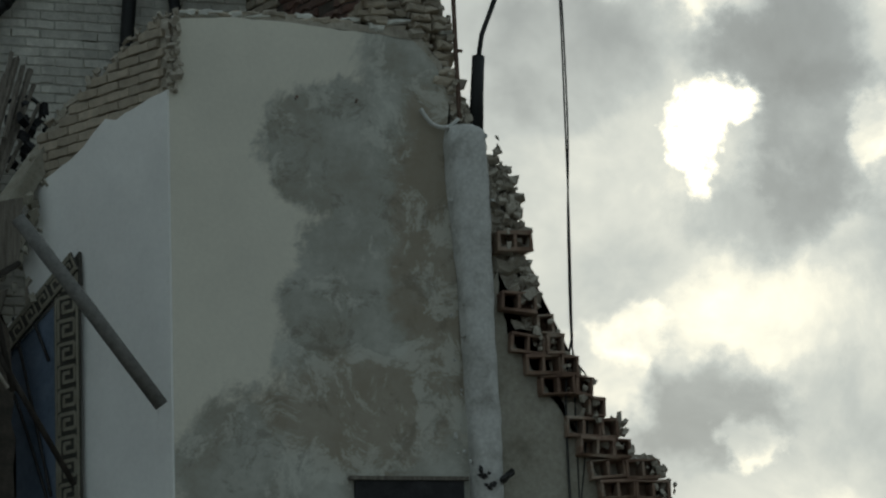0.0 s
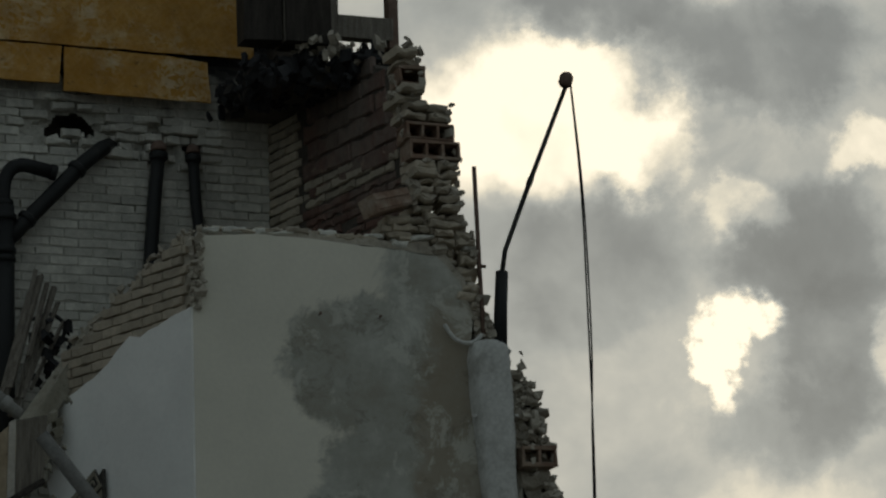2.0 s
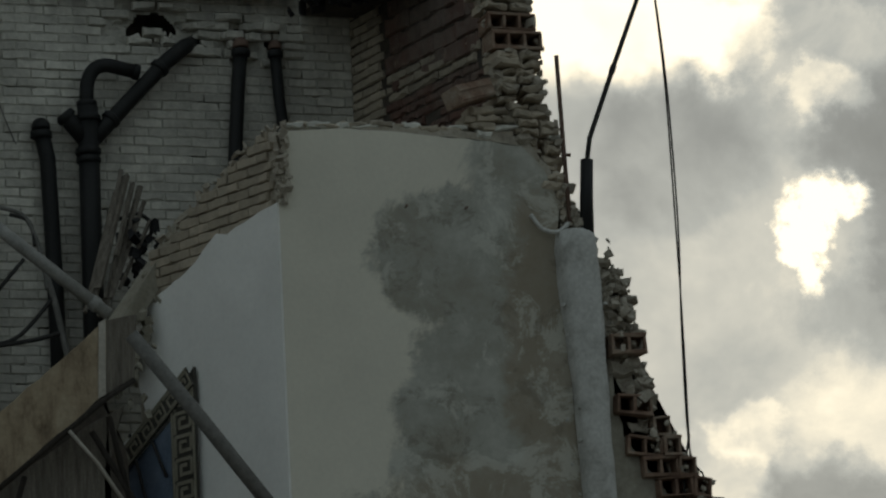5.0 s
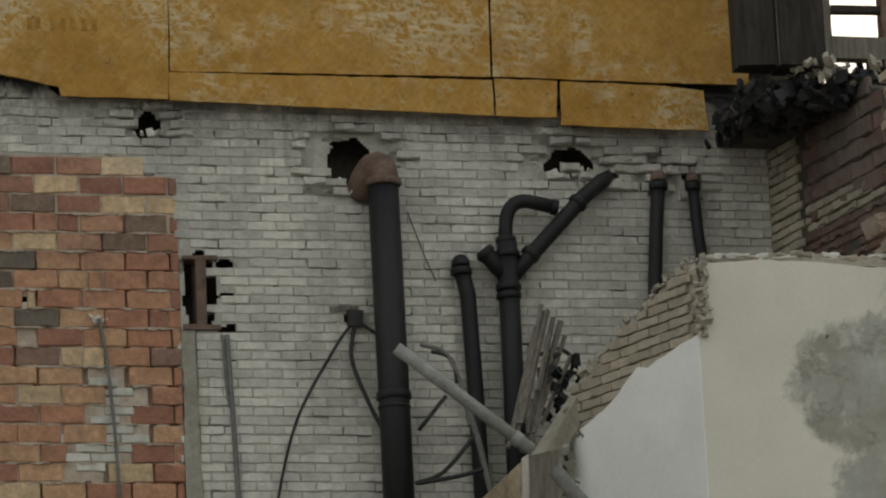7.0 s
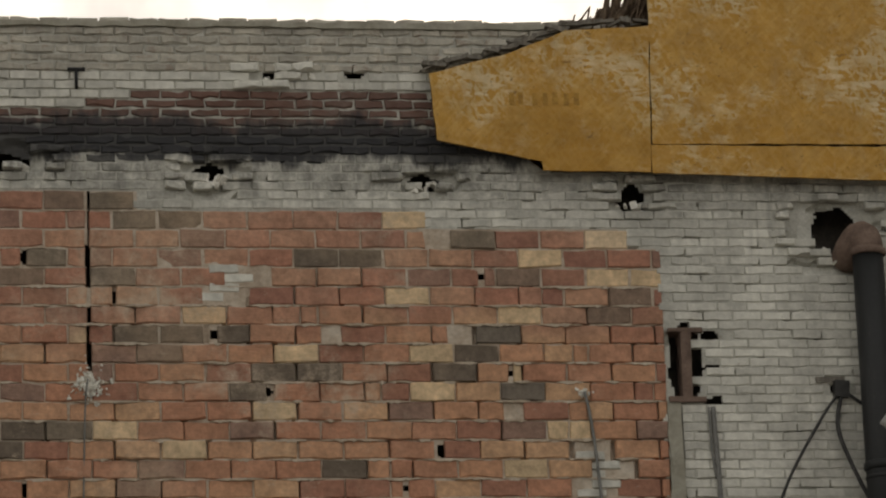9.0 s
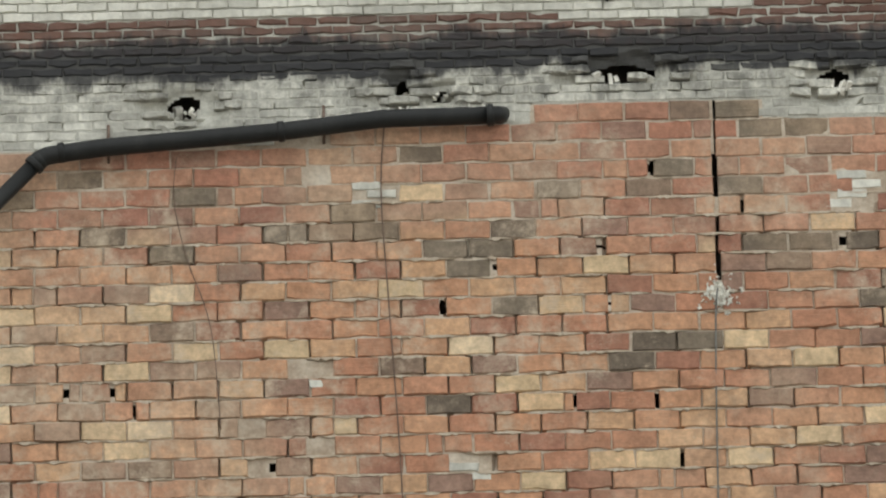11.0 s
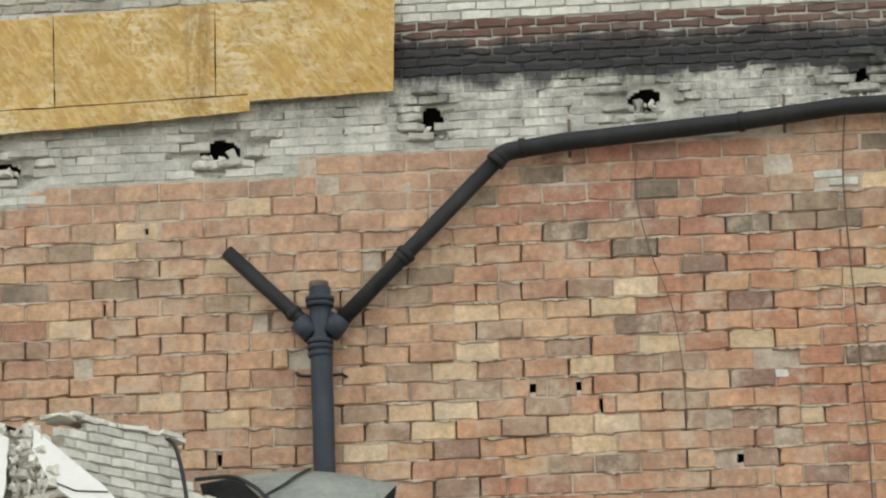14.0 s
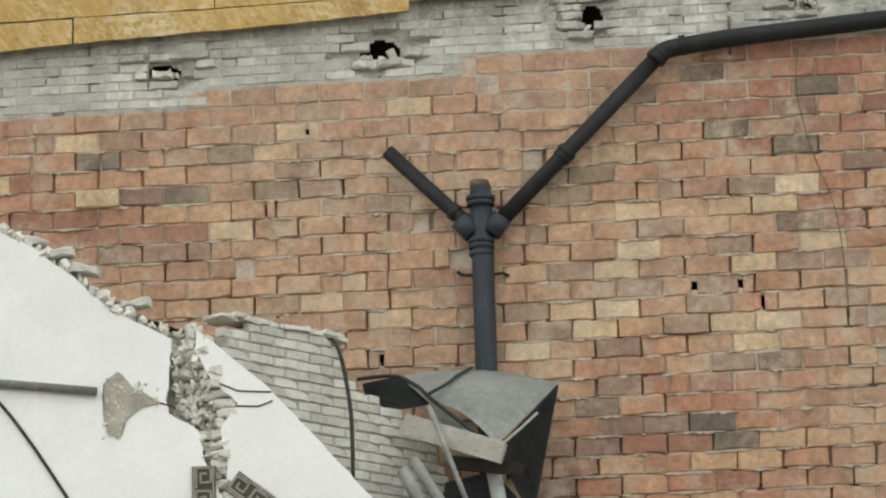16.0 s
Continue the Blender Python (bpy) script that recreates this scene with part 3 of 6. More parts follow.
def in_pocket(x, z, grow=1.0):
    if 10.55 < z < 11.83 and abs(x - 1.96 - 0.012 * (z - 11.0)) < 0.016 * grow and noise.noise(Vector((z * 6, 0, 3))) > -0.25:
        return True
    for px, pz, a, b in POCKETS:
        if ((x - px) / (a * grow)) ** 2 + ((z - pz) / (b * grow)) ** 2 < 1:
            return True
    return False


bm = bmesh.new()
add_box(bm, ((X0 + X1) / 2, WALL_Y + 0.52, TOP / 2 - 0.02), (X1 - X0, 0.36, TOP - 0.04))
add_box(bm, ((X0 + X1) / 2, WALL_Y + 0.2, 4.3), (X1 - X0, 0.36, 8.4))
wall = tagged(link("wall_north", bm, M_DARK_CORE), "long exposed party wall of clay tile and painted brick", "wall", kind="structure")

EDGE = 5.89
TILE_L, TILE_H, TILE_Z0, TILE_X0 = 0.3078, 0.1345, 10.745, 0.28
BR_L, BR_H, BR_Z0 = 0.205, 0.0655, 10.65
# top of the bare clay tiles along the wall
TILE_TOP = [(X0, 11.29), (-7.3, 11.29), (-5.75, 11.29), (-5.74, 11.42), (-4.0, 11.42), (-3.99, 11.555), (-2.5, 11.555), (-0.2, 11.69), (0.72, 11.69), (0.73, 11.825), (2.30, 11.825), (2.31, 11.69), (4.2, 11.69),
            (4.21, 11.555), (5.6, 11.555), (5.61, 11.42), (EDGE, 11.42)]
# mortar bed, with holes where bricks have fallen
bm = bmesh.new()
STEP = 0.02
nx, nz = int((X1 - X0) / STEP), int((TOP - 8.1) / STEP)
SPALLED = POCKETS[:14]


def spall(x, z):
    """How far the face has crumbled back round a pocket."""
    best = 0.0
    for px, pz, a, b in SPALLED:
        d = math.hypot((x - px) / (a * 2.1 + 0.06), (z - pz) / (b * 1.7 + 0.03)) + 0.35 * noise.noise(Vector((x * 7, z * 9, 5.0)))
        best = max(best, 1 - d)
    return max(0.0, best)


def bed_y(x, z):
    slow = noise.noise(Vector((x * 1.3, z * 2.0, 7.0)))
    if x < EDGE and z < level(TILE_TOP, x):
        # flush pale joints above, raked and washed out below
        raked = min(1.0, max(0.0, (11.2 + 0.5 * slow - z) / 0.3))
        deep = 0.0055 + 0.005 * raked + 0.004 * slow
        course = math.floor((z - TILE_Z0) / TILE_H)
        spot_x = (x - TILE_X0) / TILE_L - (0.5 if course % 2 else 0)
        if abs(spot_x - round(spot_x)) * TILE_L < 0.021 and noise.noise(Vector((round(spot_x) * 3.7, course * 5.3, 1.5))) > 0.05:
            deep += 0.045 * raked
    elif z > 12.06:
        deep = 0.013
    else:
        deep = (0.0025 if x < EDGE else 0.0055) + 0.003 * slow + (0.03 if noise.noise(Vector((x * 4.5, z * 14, 9.0))) > 0.42 else 0.0)
    return WALL_Y + deep + noise.noise(Vector((x * 10, z * 12, 2.0))) * 0.004 + min(0.05, spall(x, z) * 0.14)


pale_bed = bmesh.new()
beds = {}


def bed_vert(which, i, k):
    key = (which is pale_bed, i, k)
    if key not in beds:
        x, z = X0 + i * STEP, 8.1 + k * STEP
        beds[key] = which.verts.new((x, bed_y(x, z), z))
    return beds[key]


for i in range(nx):
    for k in range(nz):
        x, z = X0 + (i + 0.5) * STEP, 8.1 + (k + 0.5) * STEP
        if not in_pocket(x, z, 1.0 + 0.25 * noise.noise(Vector((x * 9, z * 9, 0)))):
            w = bm if x < EDGE and z < level(TILE_TOP, x) else pale_bed
            w.faces.new([bed_vert(w, a, b) for a, b in ((i, k), (i + 1, k), (i + 1, k + 1), (i, k + 1))])
part("mortar_bed", bm, M_MORTAR, wall, "rough grey mortar bed")
part("mortar_bed", pale_bed, M_PALE_MORTAR, wall, "painted mortar bed")

bm = bmesh.new()
add_prism(bm, ragged([(5.87, 8.1), (6.0, 8.1), (5.985, 10.33), (5.885, 10.33)], 0.06, 0.008), WALL_Y - 0.014, WALL_Y + 0.02)
part("mortar_strip", bm, M_CEMENT, wall, "grey mortar strip where the tiles end")

# coping that closes the wall's top
bm = bmesh.new()
add_prism(bm, ragged([(X0, TOP - 0.03), (5.3, TOP - 0.03), (5.3, TOP + 0.012), (X0, TOP + 0.012)], 0.12, 0.008), WALL_Y - 0.02, WALL_Y + 0.75)
part("coping", bm, M_CEMENT, wall, "thin weathered cement coping")


def has_tile(x, z):
    return x < EDGE and z + TILE_H / 2 < level(TILE_TOP, x) + 0.02


def lay_courses(left, right, low, high, length, height, z0, x0):
    """Centres and lengths of bricks in running bond."""
    k = math.floor((low - z0) / height)
    while z0 + k * height < high:
        z = z0 + (k + 0.5) * height
        shift = x0 + (0.5 * length if k % 2 else 0)
        i = math.floor((left - shift) / length)
        while shift + i * length < right:
            a, b = max(shift + i * length, left), min(shift + (i + 1) * length, right)
            if b - a > 0.05:
                yield (a + b) / 2, z, b - a
            i += 1
        k += 1


# course and place in the course of the dark and the buff tiles
DARK_WEST = [(-15, -9), (-14, -9), (-13, -12), (-11, -8), (-8, -1), (-6, -2), (-4, -7), (-2, -16), (-2, -12), (-1, -21), (-1, -19), (-1, -13), (-1, -12), (-1, -1), (0, -7), (0, -1), (1, -23), (1, -20), (1, -9), (1, -5), (1, -4), (1, -3), (2, -3), (3, -11), (3, -7), (4, -9), (5, -2)]
DARK_EAST = [(-7, 10), (-6, 3), (-5, 3), (-5, 4), (-3, 0), (-3, 8), (-3, 14), (-2, 9), (-2, 10), (-2, 13), (-1, 6), (-1, 13), (0, 0), (0, 6), (0, 7), (0, 8), (0, 14), (1, 0), (1, 16), (2, 17), (3, 1), (3, 3), (3, 5), (3, 14), (4, 4), (4, 10), (4, 11), (5, 13), (6, 6), (6, 7), (7, 4), (7, 5)]
BUFF = [(-11, 2), (-11, 3), (-11, 12), (-10, -13), (-10, -8), (-9, -12), (-9, -8), (-9, 8), (-8, -16), (-8, -12), (-8, -11), (-8, 1), (-7, -18), (-7, 0), (-5, -11), (-5, -1), (-5, 5), (-5, 15), (-3, -20), (-3, -11), (-3, 1), (-3, 12), (-2, -15), (-2, -7), (-1, 9), (0, -16), (1, -19), (1, 7), (1, 14), (2, -23), (2, -18), (2, 12), (3, -16), (3, -2), (3, 16), (3, 17), (4, 15), (5, 16), (6, 12)]


def shade_of(x, z):
    k = math.floor((z - TILE_Z0) / TILE_H)
    i = math.floor((x - TILE_X0 - (0.5 * TILE_L if k % 2 else 0)) / TILE_L)
    return "dark" if (k, i) in DARK_WEST or (k, i) in DARK_EAST else "buff" if (k, i) in BUFF else "mixed"


# patches of small white brick let into the tiles: x, z, half width, half height
INFILL = [(2.95, 11.25, 0.13, 0.07), (2.84, 11.11, 0.10, 0.06), (-0.70, 9.95, 0.09, 0.06), (0.28, 9.28, 0.09, 0.06), (5.37, 9.72, 0.11, 0.30), (5.20, 9.45, 0.09, 0.12), (5.52, 9.62, 0.08, 0.07), (-0.33, 11.22, 0.07, 0.10)]
tiles, whites, tops, browns, tars = [], [], [], [], []
CRACK_X = 1.94
for x, z, w in lay_courses(X0, EDGE, 8.2, 11.9, TILE_L, TILE_H, TILE_Z0, TILE_X0):
    if has_tile(x, z) and not any(((x - px) / (pa * 1.1)) ** 2 + ((z - pz) / (pb * 1.1)) ** 2 < 1 for px, pz, pa, pb in POCKETS[:22]) and not any(abs(x - a) < c + 0.05 and abs(z - b) < d for a, b, c, d in INFILL):
        if abs(x - CRACK_X) < w / 2 and z > 10.5:
            l, r2 = x - w / 2, x + w / 2
            for a, b in ((l, CRACK_X + 0.02 - rng.uniform(0.002, 0.018)), (CRACK_X + 0.02 + rng.uniform(0.0, 0.014), r2)):
                if b - a > 0.05:
                    tiles.append(((a + b) / 2, z, b - a))
        elif any(abs(z - b) < TILE_H / 2 and abs(x - a) < w / 2 for a, b in VOIDS):
            a = next(a for a, b in VOIDS if abs(z - b) < TILE_H / 2 and abs(x - a) < w / 2)
            for lo, hi in ((x - w / 2, a - rng.uniform(0.004, 0.02)), (a + rng.uniform(0.0, 0.016), x + w / 2)):
                if hi - lo > 0.05:
                    tiles.append(((lo + hi) / 2, z, hi - lo))
        elif rng.random() < 0.06:
            cut = rng.uniform(0.35, 0.65) * w
            tiles.append((x - w / 2 + cut / 2, z, cut))
            if rng.random() < 0.7:
                tiles.append((x + cut / 2, z, w - cut))
        else:
            tiles.append((x, z, w))
for x, z, w in lay_courses(X0, X1, 8.2, TOP, BR_L, BR_H, BR_Z0, 6.365):
    if (in_pocket(x, z, 1.12) and z > 11.84) or in_pocket(x, z, 1.12) and not 1.8 < x < 2.1 or (spall(x, z) > 0.05 and rng.random() < 0.75):
        continue
    zt = math.floor((z - TILE_Z0) / TILE_H) * TILE_H + TILE_Z0 + TILE_H / 2
    infill = any(abs(x - a) < c and abs(z - b) < d for a, b, c, d in INFILL)
    if x < EDGE and (has_tile(x, zt) or has_tile(x, z)) and not infill:
        continue
    if z > 12.82:
        tops.append((x, z, w))
    elif z > 12.50 + (0.07 if 2.2 < x < 4.4 else -0.0) or (z > 12.44 and x < 2.0 and x > 1.0):
        tops.append((x, z, w)) if z > 12.70 else whites.append((x, z, w))
    elif z > 12.24:
        browns.append((x, z, w))
    elif z > 12.06 + 0.03 * math.sin(x * 1.7):
        tars.append((x, z, w))
    else:
        whites.append((x, z, w))


def brick_meshes(name, sizes, material, depth, jitter, chip, seed):
    r = random.Random(seed)
    res = []
    for w, h in sizes:
        b = bmesh.new()
        add_brick(b, (0, 0, 0), (w, depth, h), jitter, chip, r)
        me = bpy.data.meshes.new(name)
        b.to_mesh(me)
        b.free()
        me.materials.append(material)
        res.append(me)
    return res


def lay_pieces(name, rows, height, material, joined_material, parent, stretch, joint, jitter, chip, seed, loose=0.004, label="", limit=300):
    """The bricks within the stretch as pieces of their own, the rest joined."""
    r = random.Random(seed)
    full = max(w for _, _, w in rows)
    uneven = 0.010 if name == "tile" else 0.004
    meshes = brick_meshes(name, [(full - joint - r.uniform(0, uneven), height - joint - r.uniform(0, uneven * 0.7)) for _ in range(16)], material, 0.05, jitter, chip, seed)
    bm, count = bmesh.new(), 0
    others = {"dark": bmesh.new(), "buff": bmesh.new()}
    for x, z, w in rows:
        out_by = r.uniform(-loose, 0.2 * loose) - (r.random() < 0.05) * r.uniform(0, 2.5 * loose)
        set_by = Matrix.Rotation(r.gauss(0, 0.011), 4, "Y") @ Matrix.Rotation(r.gauss(0, 2.2 * loose), 4, "X") @ Matrix.Rotation(r.gauss(0, 1.2 * loose), 4, "Z")
        if abs(w - full) < 0.004 and (name != "tile" or shade_of(x, z) == "mixed") and stretch[0] < x < stretch[1] and stretch[2] < z < stretch[3] and count < limit:
            ob = new(name, meshes[r.randrange(len(meshes))])
            ob.parent = parent
            ob.matrix_basis = Matrix.Translation((x + r.uniform(-0.3, 0.3) * uneven, WALL_Y + out_by, z)) @ set_by
            count += 1
        else:
            shade = shade_of(x, z) if name == "tile" else "mixed"
            add_brick(others.get(shade, bm), (x, WALL_Y + out_by, z), (w - joint - r.uniform(0, uneven), 0.05, height - joint - r.uniform(0, uneven * 0.7)), jitter, chip, r, set_by.to_3x3())
    for shade, m, lab in (("dark", M_TILE_DARK, "dark over-fired clay tiles"), ("buff", M_TILE_BUFF, "buff clay tiles")):
        if name == "tile":
            tagged(part("tile_courses", others[shade], m, parent, lab), kind="stuff")
    tagged(part(name + "_courses", bm, joined_material, parent, label), kind="stuff")


# ---- strand boards over the upper wall ----
def board(poly, y, thick=0.018, label="weathered orange strand board nailed to the wall", seed=1):
    bm = bmesh.new()
    add_prism(bm, ragged(poly, 0.09, 0.0035, r=random.Random(seed)), y, y + thick)
    return tagged(link("strand_board", bm, M_OSB), label, "board", "strand boards on the wall")


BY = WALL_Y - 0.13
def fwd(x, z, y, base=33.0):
    """A place on the wall's face, moved along the camera's sight line to depth y."""
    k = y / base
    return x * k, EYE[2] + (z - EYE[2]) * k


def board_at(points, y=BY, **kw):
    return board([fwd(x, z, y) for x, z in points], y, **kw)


torn = board_at([(4.33, 12.68), (4.37, 12.20), (5.09, 12.05), (5.10, 11.985), (5.85, 11.975), (5.88, 13.04), (5.29, 13.00), (4.89, 12.83)], label="torn strand board with a ragged slanting top", seed=3)
# worn stencil marks on it, past reading
for i, x in enumerate((4.90, 4.96, 5.06, 5.13, 5.20, 5.28, 5.35)):
    bm = bmesh.new()
    px, pz = fwd(x, 12.50 + 0.004 * math.sin(i * 2.1), BY)
    add_box(bm, (px, BY - 0.002, pz), (0.034, 0.003, 0.085), None, 0.003)
    part("stencil_mark", bm, M_STENCIL, torn, "worn brown stencil mark")
board_at([(5.87, 12.18), (8.14, 12.19), (8.18, 14.4), (5.90, 14.4)], seed=4, label="large orange strand board, pale and weathered")
board_at([(8.155, 12.19), (10.02, 12.165), (10.05, 14.4), (8.195, 14.4)], seed=5, label="orange strand board with dark wet stains")
board_at([(5.86, 11.97), (8.15, 11.905), (8.15, 12.165), (5.86, 12.172)], y=BY - 0.01, seed=6, label="narrow strip of orange strand board")
board_at([(8.165, 11.905), (8.60, 11.90), (8.62, 12.17), (8.165, 12.175)], y=BY - 0.01, seed=7, label="short piece of orange strand board")
board_at([(8.63, 11.845), (9.70, 11.825), (9.68, 12.12), (9.4, 12.15), (8.64, 12.168)], y=BY - 0.01, seed=8, label="split strip of orange strand board")
board_at([(-3.315, 12.68), (-3.335, 12.0), (-4.33, 11.975), (-4.34, 12.03), (-4.556, 12.025), (-4.561, 12.69)], y=BY + 0.03, seed=9, label="yellow strand board with a torn lower edge")
board_at([(-4.567, 12.69), (-4.562, 12.025), (-5.672, 12.0), (-5.684, 12.655)], y=BY + 0.03, seed=13, label="yellow strand board stained brown beside its seam")
board_at([(-4.325, 12.02), (-4.33, 11.905), (-5.10, 11.86), (-6.66, 11.80), (-6.66, 11.985), (-5.66, 11.99)], y=BY + 0.02, seed=10, label="yellow strand board offcut along the lower edge")
board_at([(-5.692, 12.655), (-5.680, 12.0), (-6.68, 11.99), (-7.9, 11.97), (-7.9, 12.62), (-6.3, 12.63)], y=BY + 0.03, seed=11, label="yellow strand board, its upper edge torn off")
board_at([(-6.675, 11.80), (-7.9, 11.73), (-7.9, 11.96), (-6.675, 11.975)], y=BY + 0.02, seed=12, label="low strip of yellow strand board")

# battens that carry the boards, and the storey behind them
bm = bmesh.new()
add_box(bm, (7.95, WALL_Y + 0.9, 14.2), (3.9, 1.5, 2.5))
tagged(link("wall_upper", bm, M_DARK_CORE), "blank upper storey behind the boards", "wall", kind="structure")
for a, b, z in ((5.15, 9.6, 12.00), (5.6, 9.9, 12.30), (-7.8, -3.4, 12.08), (-7.8, -3.4, 12.5), (5.95, 9.9, 13.6)):
    bm = bmesh.new()
    add_box(bm, ((a + b) / 2, WALL_Y - 0.034, z), (b - a, 0.066, 0.06), None, 0.004)
    tagged(link("batten", bm, M_DARK_WOOD), "dark timber batten behind the strand boards", "batten", "battens on the wall")

# thatch-like heap of torn roofing above the boards
bm = bmesh.new()
r = random.Random(12)
for i in range(260):
    x = r.uniform(5.25, 5.95)
    t = (x - 5.25) / 0.7
    z0, h = 12.93, 0.15 + 0.65 * t
    p = Vector((x + r.uniform(-.1, .1), WALL_Y - 0.02 + r.uniform(0, 0.3), z0))
    q = p + Vector((r.uniform(-.05, .22) + 0.1, r.uniform(0, 0.1), h * r.uniform(0.5, 1.0)))
    add_tube(bm, [p, q], [0.014, 0.006], 5)
tagged(link("torn_roofing", bm, M_STRAW), "brown tangle of torn roofing laths on the parapet", "debris", kind="stuff")
bm = bmesh.new()
for i in range(40):
    x = r.uniform(4.35, 5.9)
    z = level([(4.3, 12.70), (4.9, 12.85), (5.3, 13.02), (5.9, 13.05)], x)
    add_box(bm, (x, BY + r.uniform(0.03, 0.1), z), (r.uniform(.05, .22), .05, r.uniform(.012, .035)), Matrix.Rotation(r.uniform(-.5, .3), 3, "Y"), 0.006, r)
tagged(link("splinters", bm, M_LATH), "loose splinters along the torn board's top", "debris", kind="stuff")

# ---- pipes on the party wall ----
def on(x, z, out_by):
    """A place standing out by out_by, on the camera's sight line through (x, z) of the wall's face."""
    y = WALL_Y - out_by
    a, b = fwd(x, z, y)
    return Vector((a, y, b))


def bend(p, q, s, n=6):
    """Points of a rounded corner from p over q to s."""
    p, q, s = Vector(p), Vector(q), Vector(s)
    return [p.lerp(q, t).lerp(q.lerp(s, t), t) for t in (k / n for k in range(n + 1))]


# large soil stack
stack = thing("soil_stack", "large black cast-iron soil stack with a rusty elbow", "pipe")
tube("pipe", [on(7.335, 11.40, 0.16), on(7.345, 9.95, 0.16), on(7.35, 8.2, 0.16)], 0.107, M_IRON, stack, sides=24)
tube("elbow", [on(7.17, 11.34, -0.12), on(7.19, 11.37, 0.02)] + bend(on(7.21, 11.40, 0.06), on(7.33, 11.63, 0.16), on(7.335, 11.39, 0.16), 8), [0.10, 0.105] + [0.113] * 9, M_RUST, stack, "rusty brown elbow", 24)
collar(stack, on(7.335, 11.40, 0.16), (0, 0, 1), 0.128, 0.05, material=M_RUST)
collar(stack, on(7.345, 9.88, 0.16), (0, 0, 1), 0.120, 0.06)
collar(stack, on(7.345, 9.80, 0.16), (0, 0, 1), 0.113, 0.03)
bm = bmesh.new()
r = random.Random(5)
for i in range(14):
    add_chunk(bm, on(7.30 + r.uniform(-.16, .18), 8.72 + r.uniform(-.35, .3), 0.2 + r.uniform(-.1, .1)), r.uniform(0.05, 0.12), r)
tagged(part("crust", bm, M_TARP, stack, "black crust of tar and rags round the pipe"), kind="stuff")

# branched stack
branch = thing("branched_stack", "black cast-iron stack with a swan neck and a slanting branch", "pipe")
tube("pipe", [on(8.195, 10.98, 0.13), on(8.19, 9.8, 0.13), on(8.18, 8.2, 0.13)], 0.073, M_IRON, branch, sides=18)
tube("swan_neck", [on(8.195, 10.95, 0.13)] + bend(on(8.19, 11.05, 0.13), on(8.19, 11.30, 0.13), on(8.36, 11.285, 0.13), 8) + [on(8.57, 11.24, 0.13)], 0.05, M_IRON, branch, sides=16)
tube("side_branch", [on(8.21, 10.72, 0.13), on(8.33, 10.86, 0.13), on(8.76, 11.32, 0.13), on(8.90, 11.44, 0.08), on(8.97, 11.47, -0.1)], [0.05, 0.056, 0.056, 0.056, 0.056], M_IRON, branch, sides=16)
tube("stub_branch", [on(8.19, 10.72, 0.13), on(8.06, 10.88, 0.13), on(8.02, 10.93, 0.13)], [0.056, 0.06, 0.06], M_IRON, branch, sides=16)
for x, z, rad, way in ((8.19, 11.00, 0.072, (0, 0, 1)), (8.195, 10.90, 0.088, (0, 0, 1)), (8.19, 10.66, 0.090, (0, 0, 1)), (8.19, 10.60, 0.086, (0, 0, 1)), (8.72, 11.28, 0.07, (1, 0, 1)), (8.36, 10.90, 0.07, (1, 0, 1)),
                       (8.04, 10.905, 0.072, (-1, 0, 1)), (8.55, 11.245, 0.056, (1, 0, -0.2))):
    collar(branch, on(x, z, 0.13), way, rad, 0.045)

# smaller pipes
for pts, rad, lab in (([(7.86, 10.80), (7.90, 10.60), (7.925, 9.77), (7.94, 8.3)], 0.056, "black waste pipe with a rusty elbow"), ([(9.31, 11.44), (9.275, 11.1), (9.235, 10.60), (9.2, 9.9)], 0.05, "black cast-iron waste pipe in a broken pocket"),
                      ([(9.56, 11.44), (9.575, 11.1), (9.61, 10.75), (9.64, 9.9)], 0.041, "slim black waste pipe in a broken pocket")):
    p = thing("waste_pipe", lab, "pipe", "waste pipes on the wall")
    x, z = pts[0]
    tube("pipe", [on(a, b, 0.09) for a, b in pts], rad, M_IRON, p, sides=14)
    tube("elbow", [on(x, z + 0.03, -0.15), on(x, z + 0.03, 0.0)] + bend(on(x, z + 0.03, 0.04), on(x, z + 0.03, 0.09), on(*pts[0], 0.09), 5), rad * 1.15, M_RUST if x > 9 else M_IRON, p, "round rusty elbow", 14)
    collar(p, on(x, z - 0.03, 0.09), (0, 0, 1), rad * 1.35, 0.05)

# long blue-black rainwater pipe with a fork
rain = thing("rainwater_pipe", "blue-black iron pipe running aslant to a forked stack", "pipe")
tube("long_run", [on(0.56, 11.745, -0.1), on(0.50, 11.75, 0.10), on(-0.28, 11.74, 0.12), on(-0.97, 11.665, 0.12), on(-2.17, 11.58, 0.12), on(-2.46, 11.545, 0.12)] + bend(on(-2.52, 11.535, 0.12), on(-2.60, 11.53, 0.12), on(-2.66, 11.455, 0.12), 5),
     0.062, M_IRON, rain, sides=18)
tube("slanting_run", [on(-2.64, 11.47, 0.12), on(-3.29, 10.82, 0.12), on(-3.75, 10.36, 0.12)], 0.054, M_IRON, rain, sides=18)
tube("short_arm", [on(-4.49, 10.91, 0.12), on(-4.0, 10.42, 0.12), on(-3.90, 10.34, 0.12)], 0.05, M_IRON, rain, sides=16)
tube("upright", [on(-3.86, 10.63, 0.13), on(-3.855, 10.2, 0.13), on(-3.84, 9.2, 0.13), on(-3.83, 8.4, 0.13)], [0.072, 0.074, 0.074, 0.074], M_BLUE_IRON, rain, "blue-grey painted stack", 20)
tube("fork_socket", [on(-3.80, 10.30, 0.13), on(-3.72, 10.41, 0.13)], [0.075, 0.078], M_BLUE_IRON, rain, sides=16)
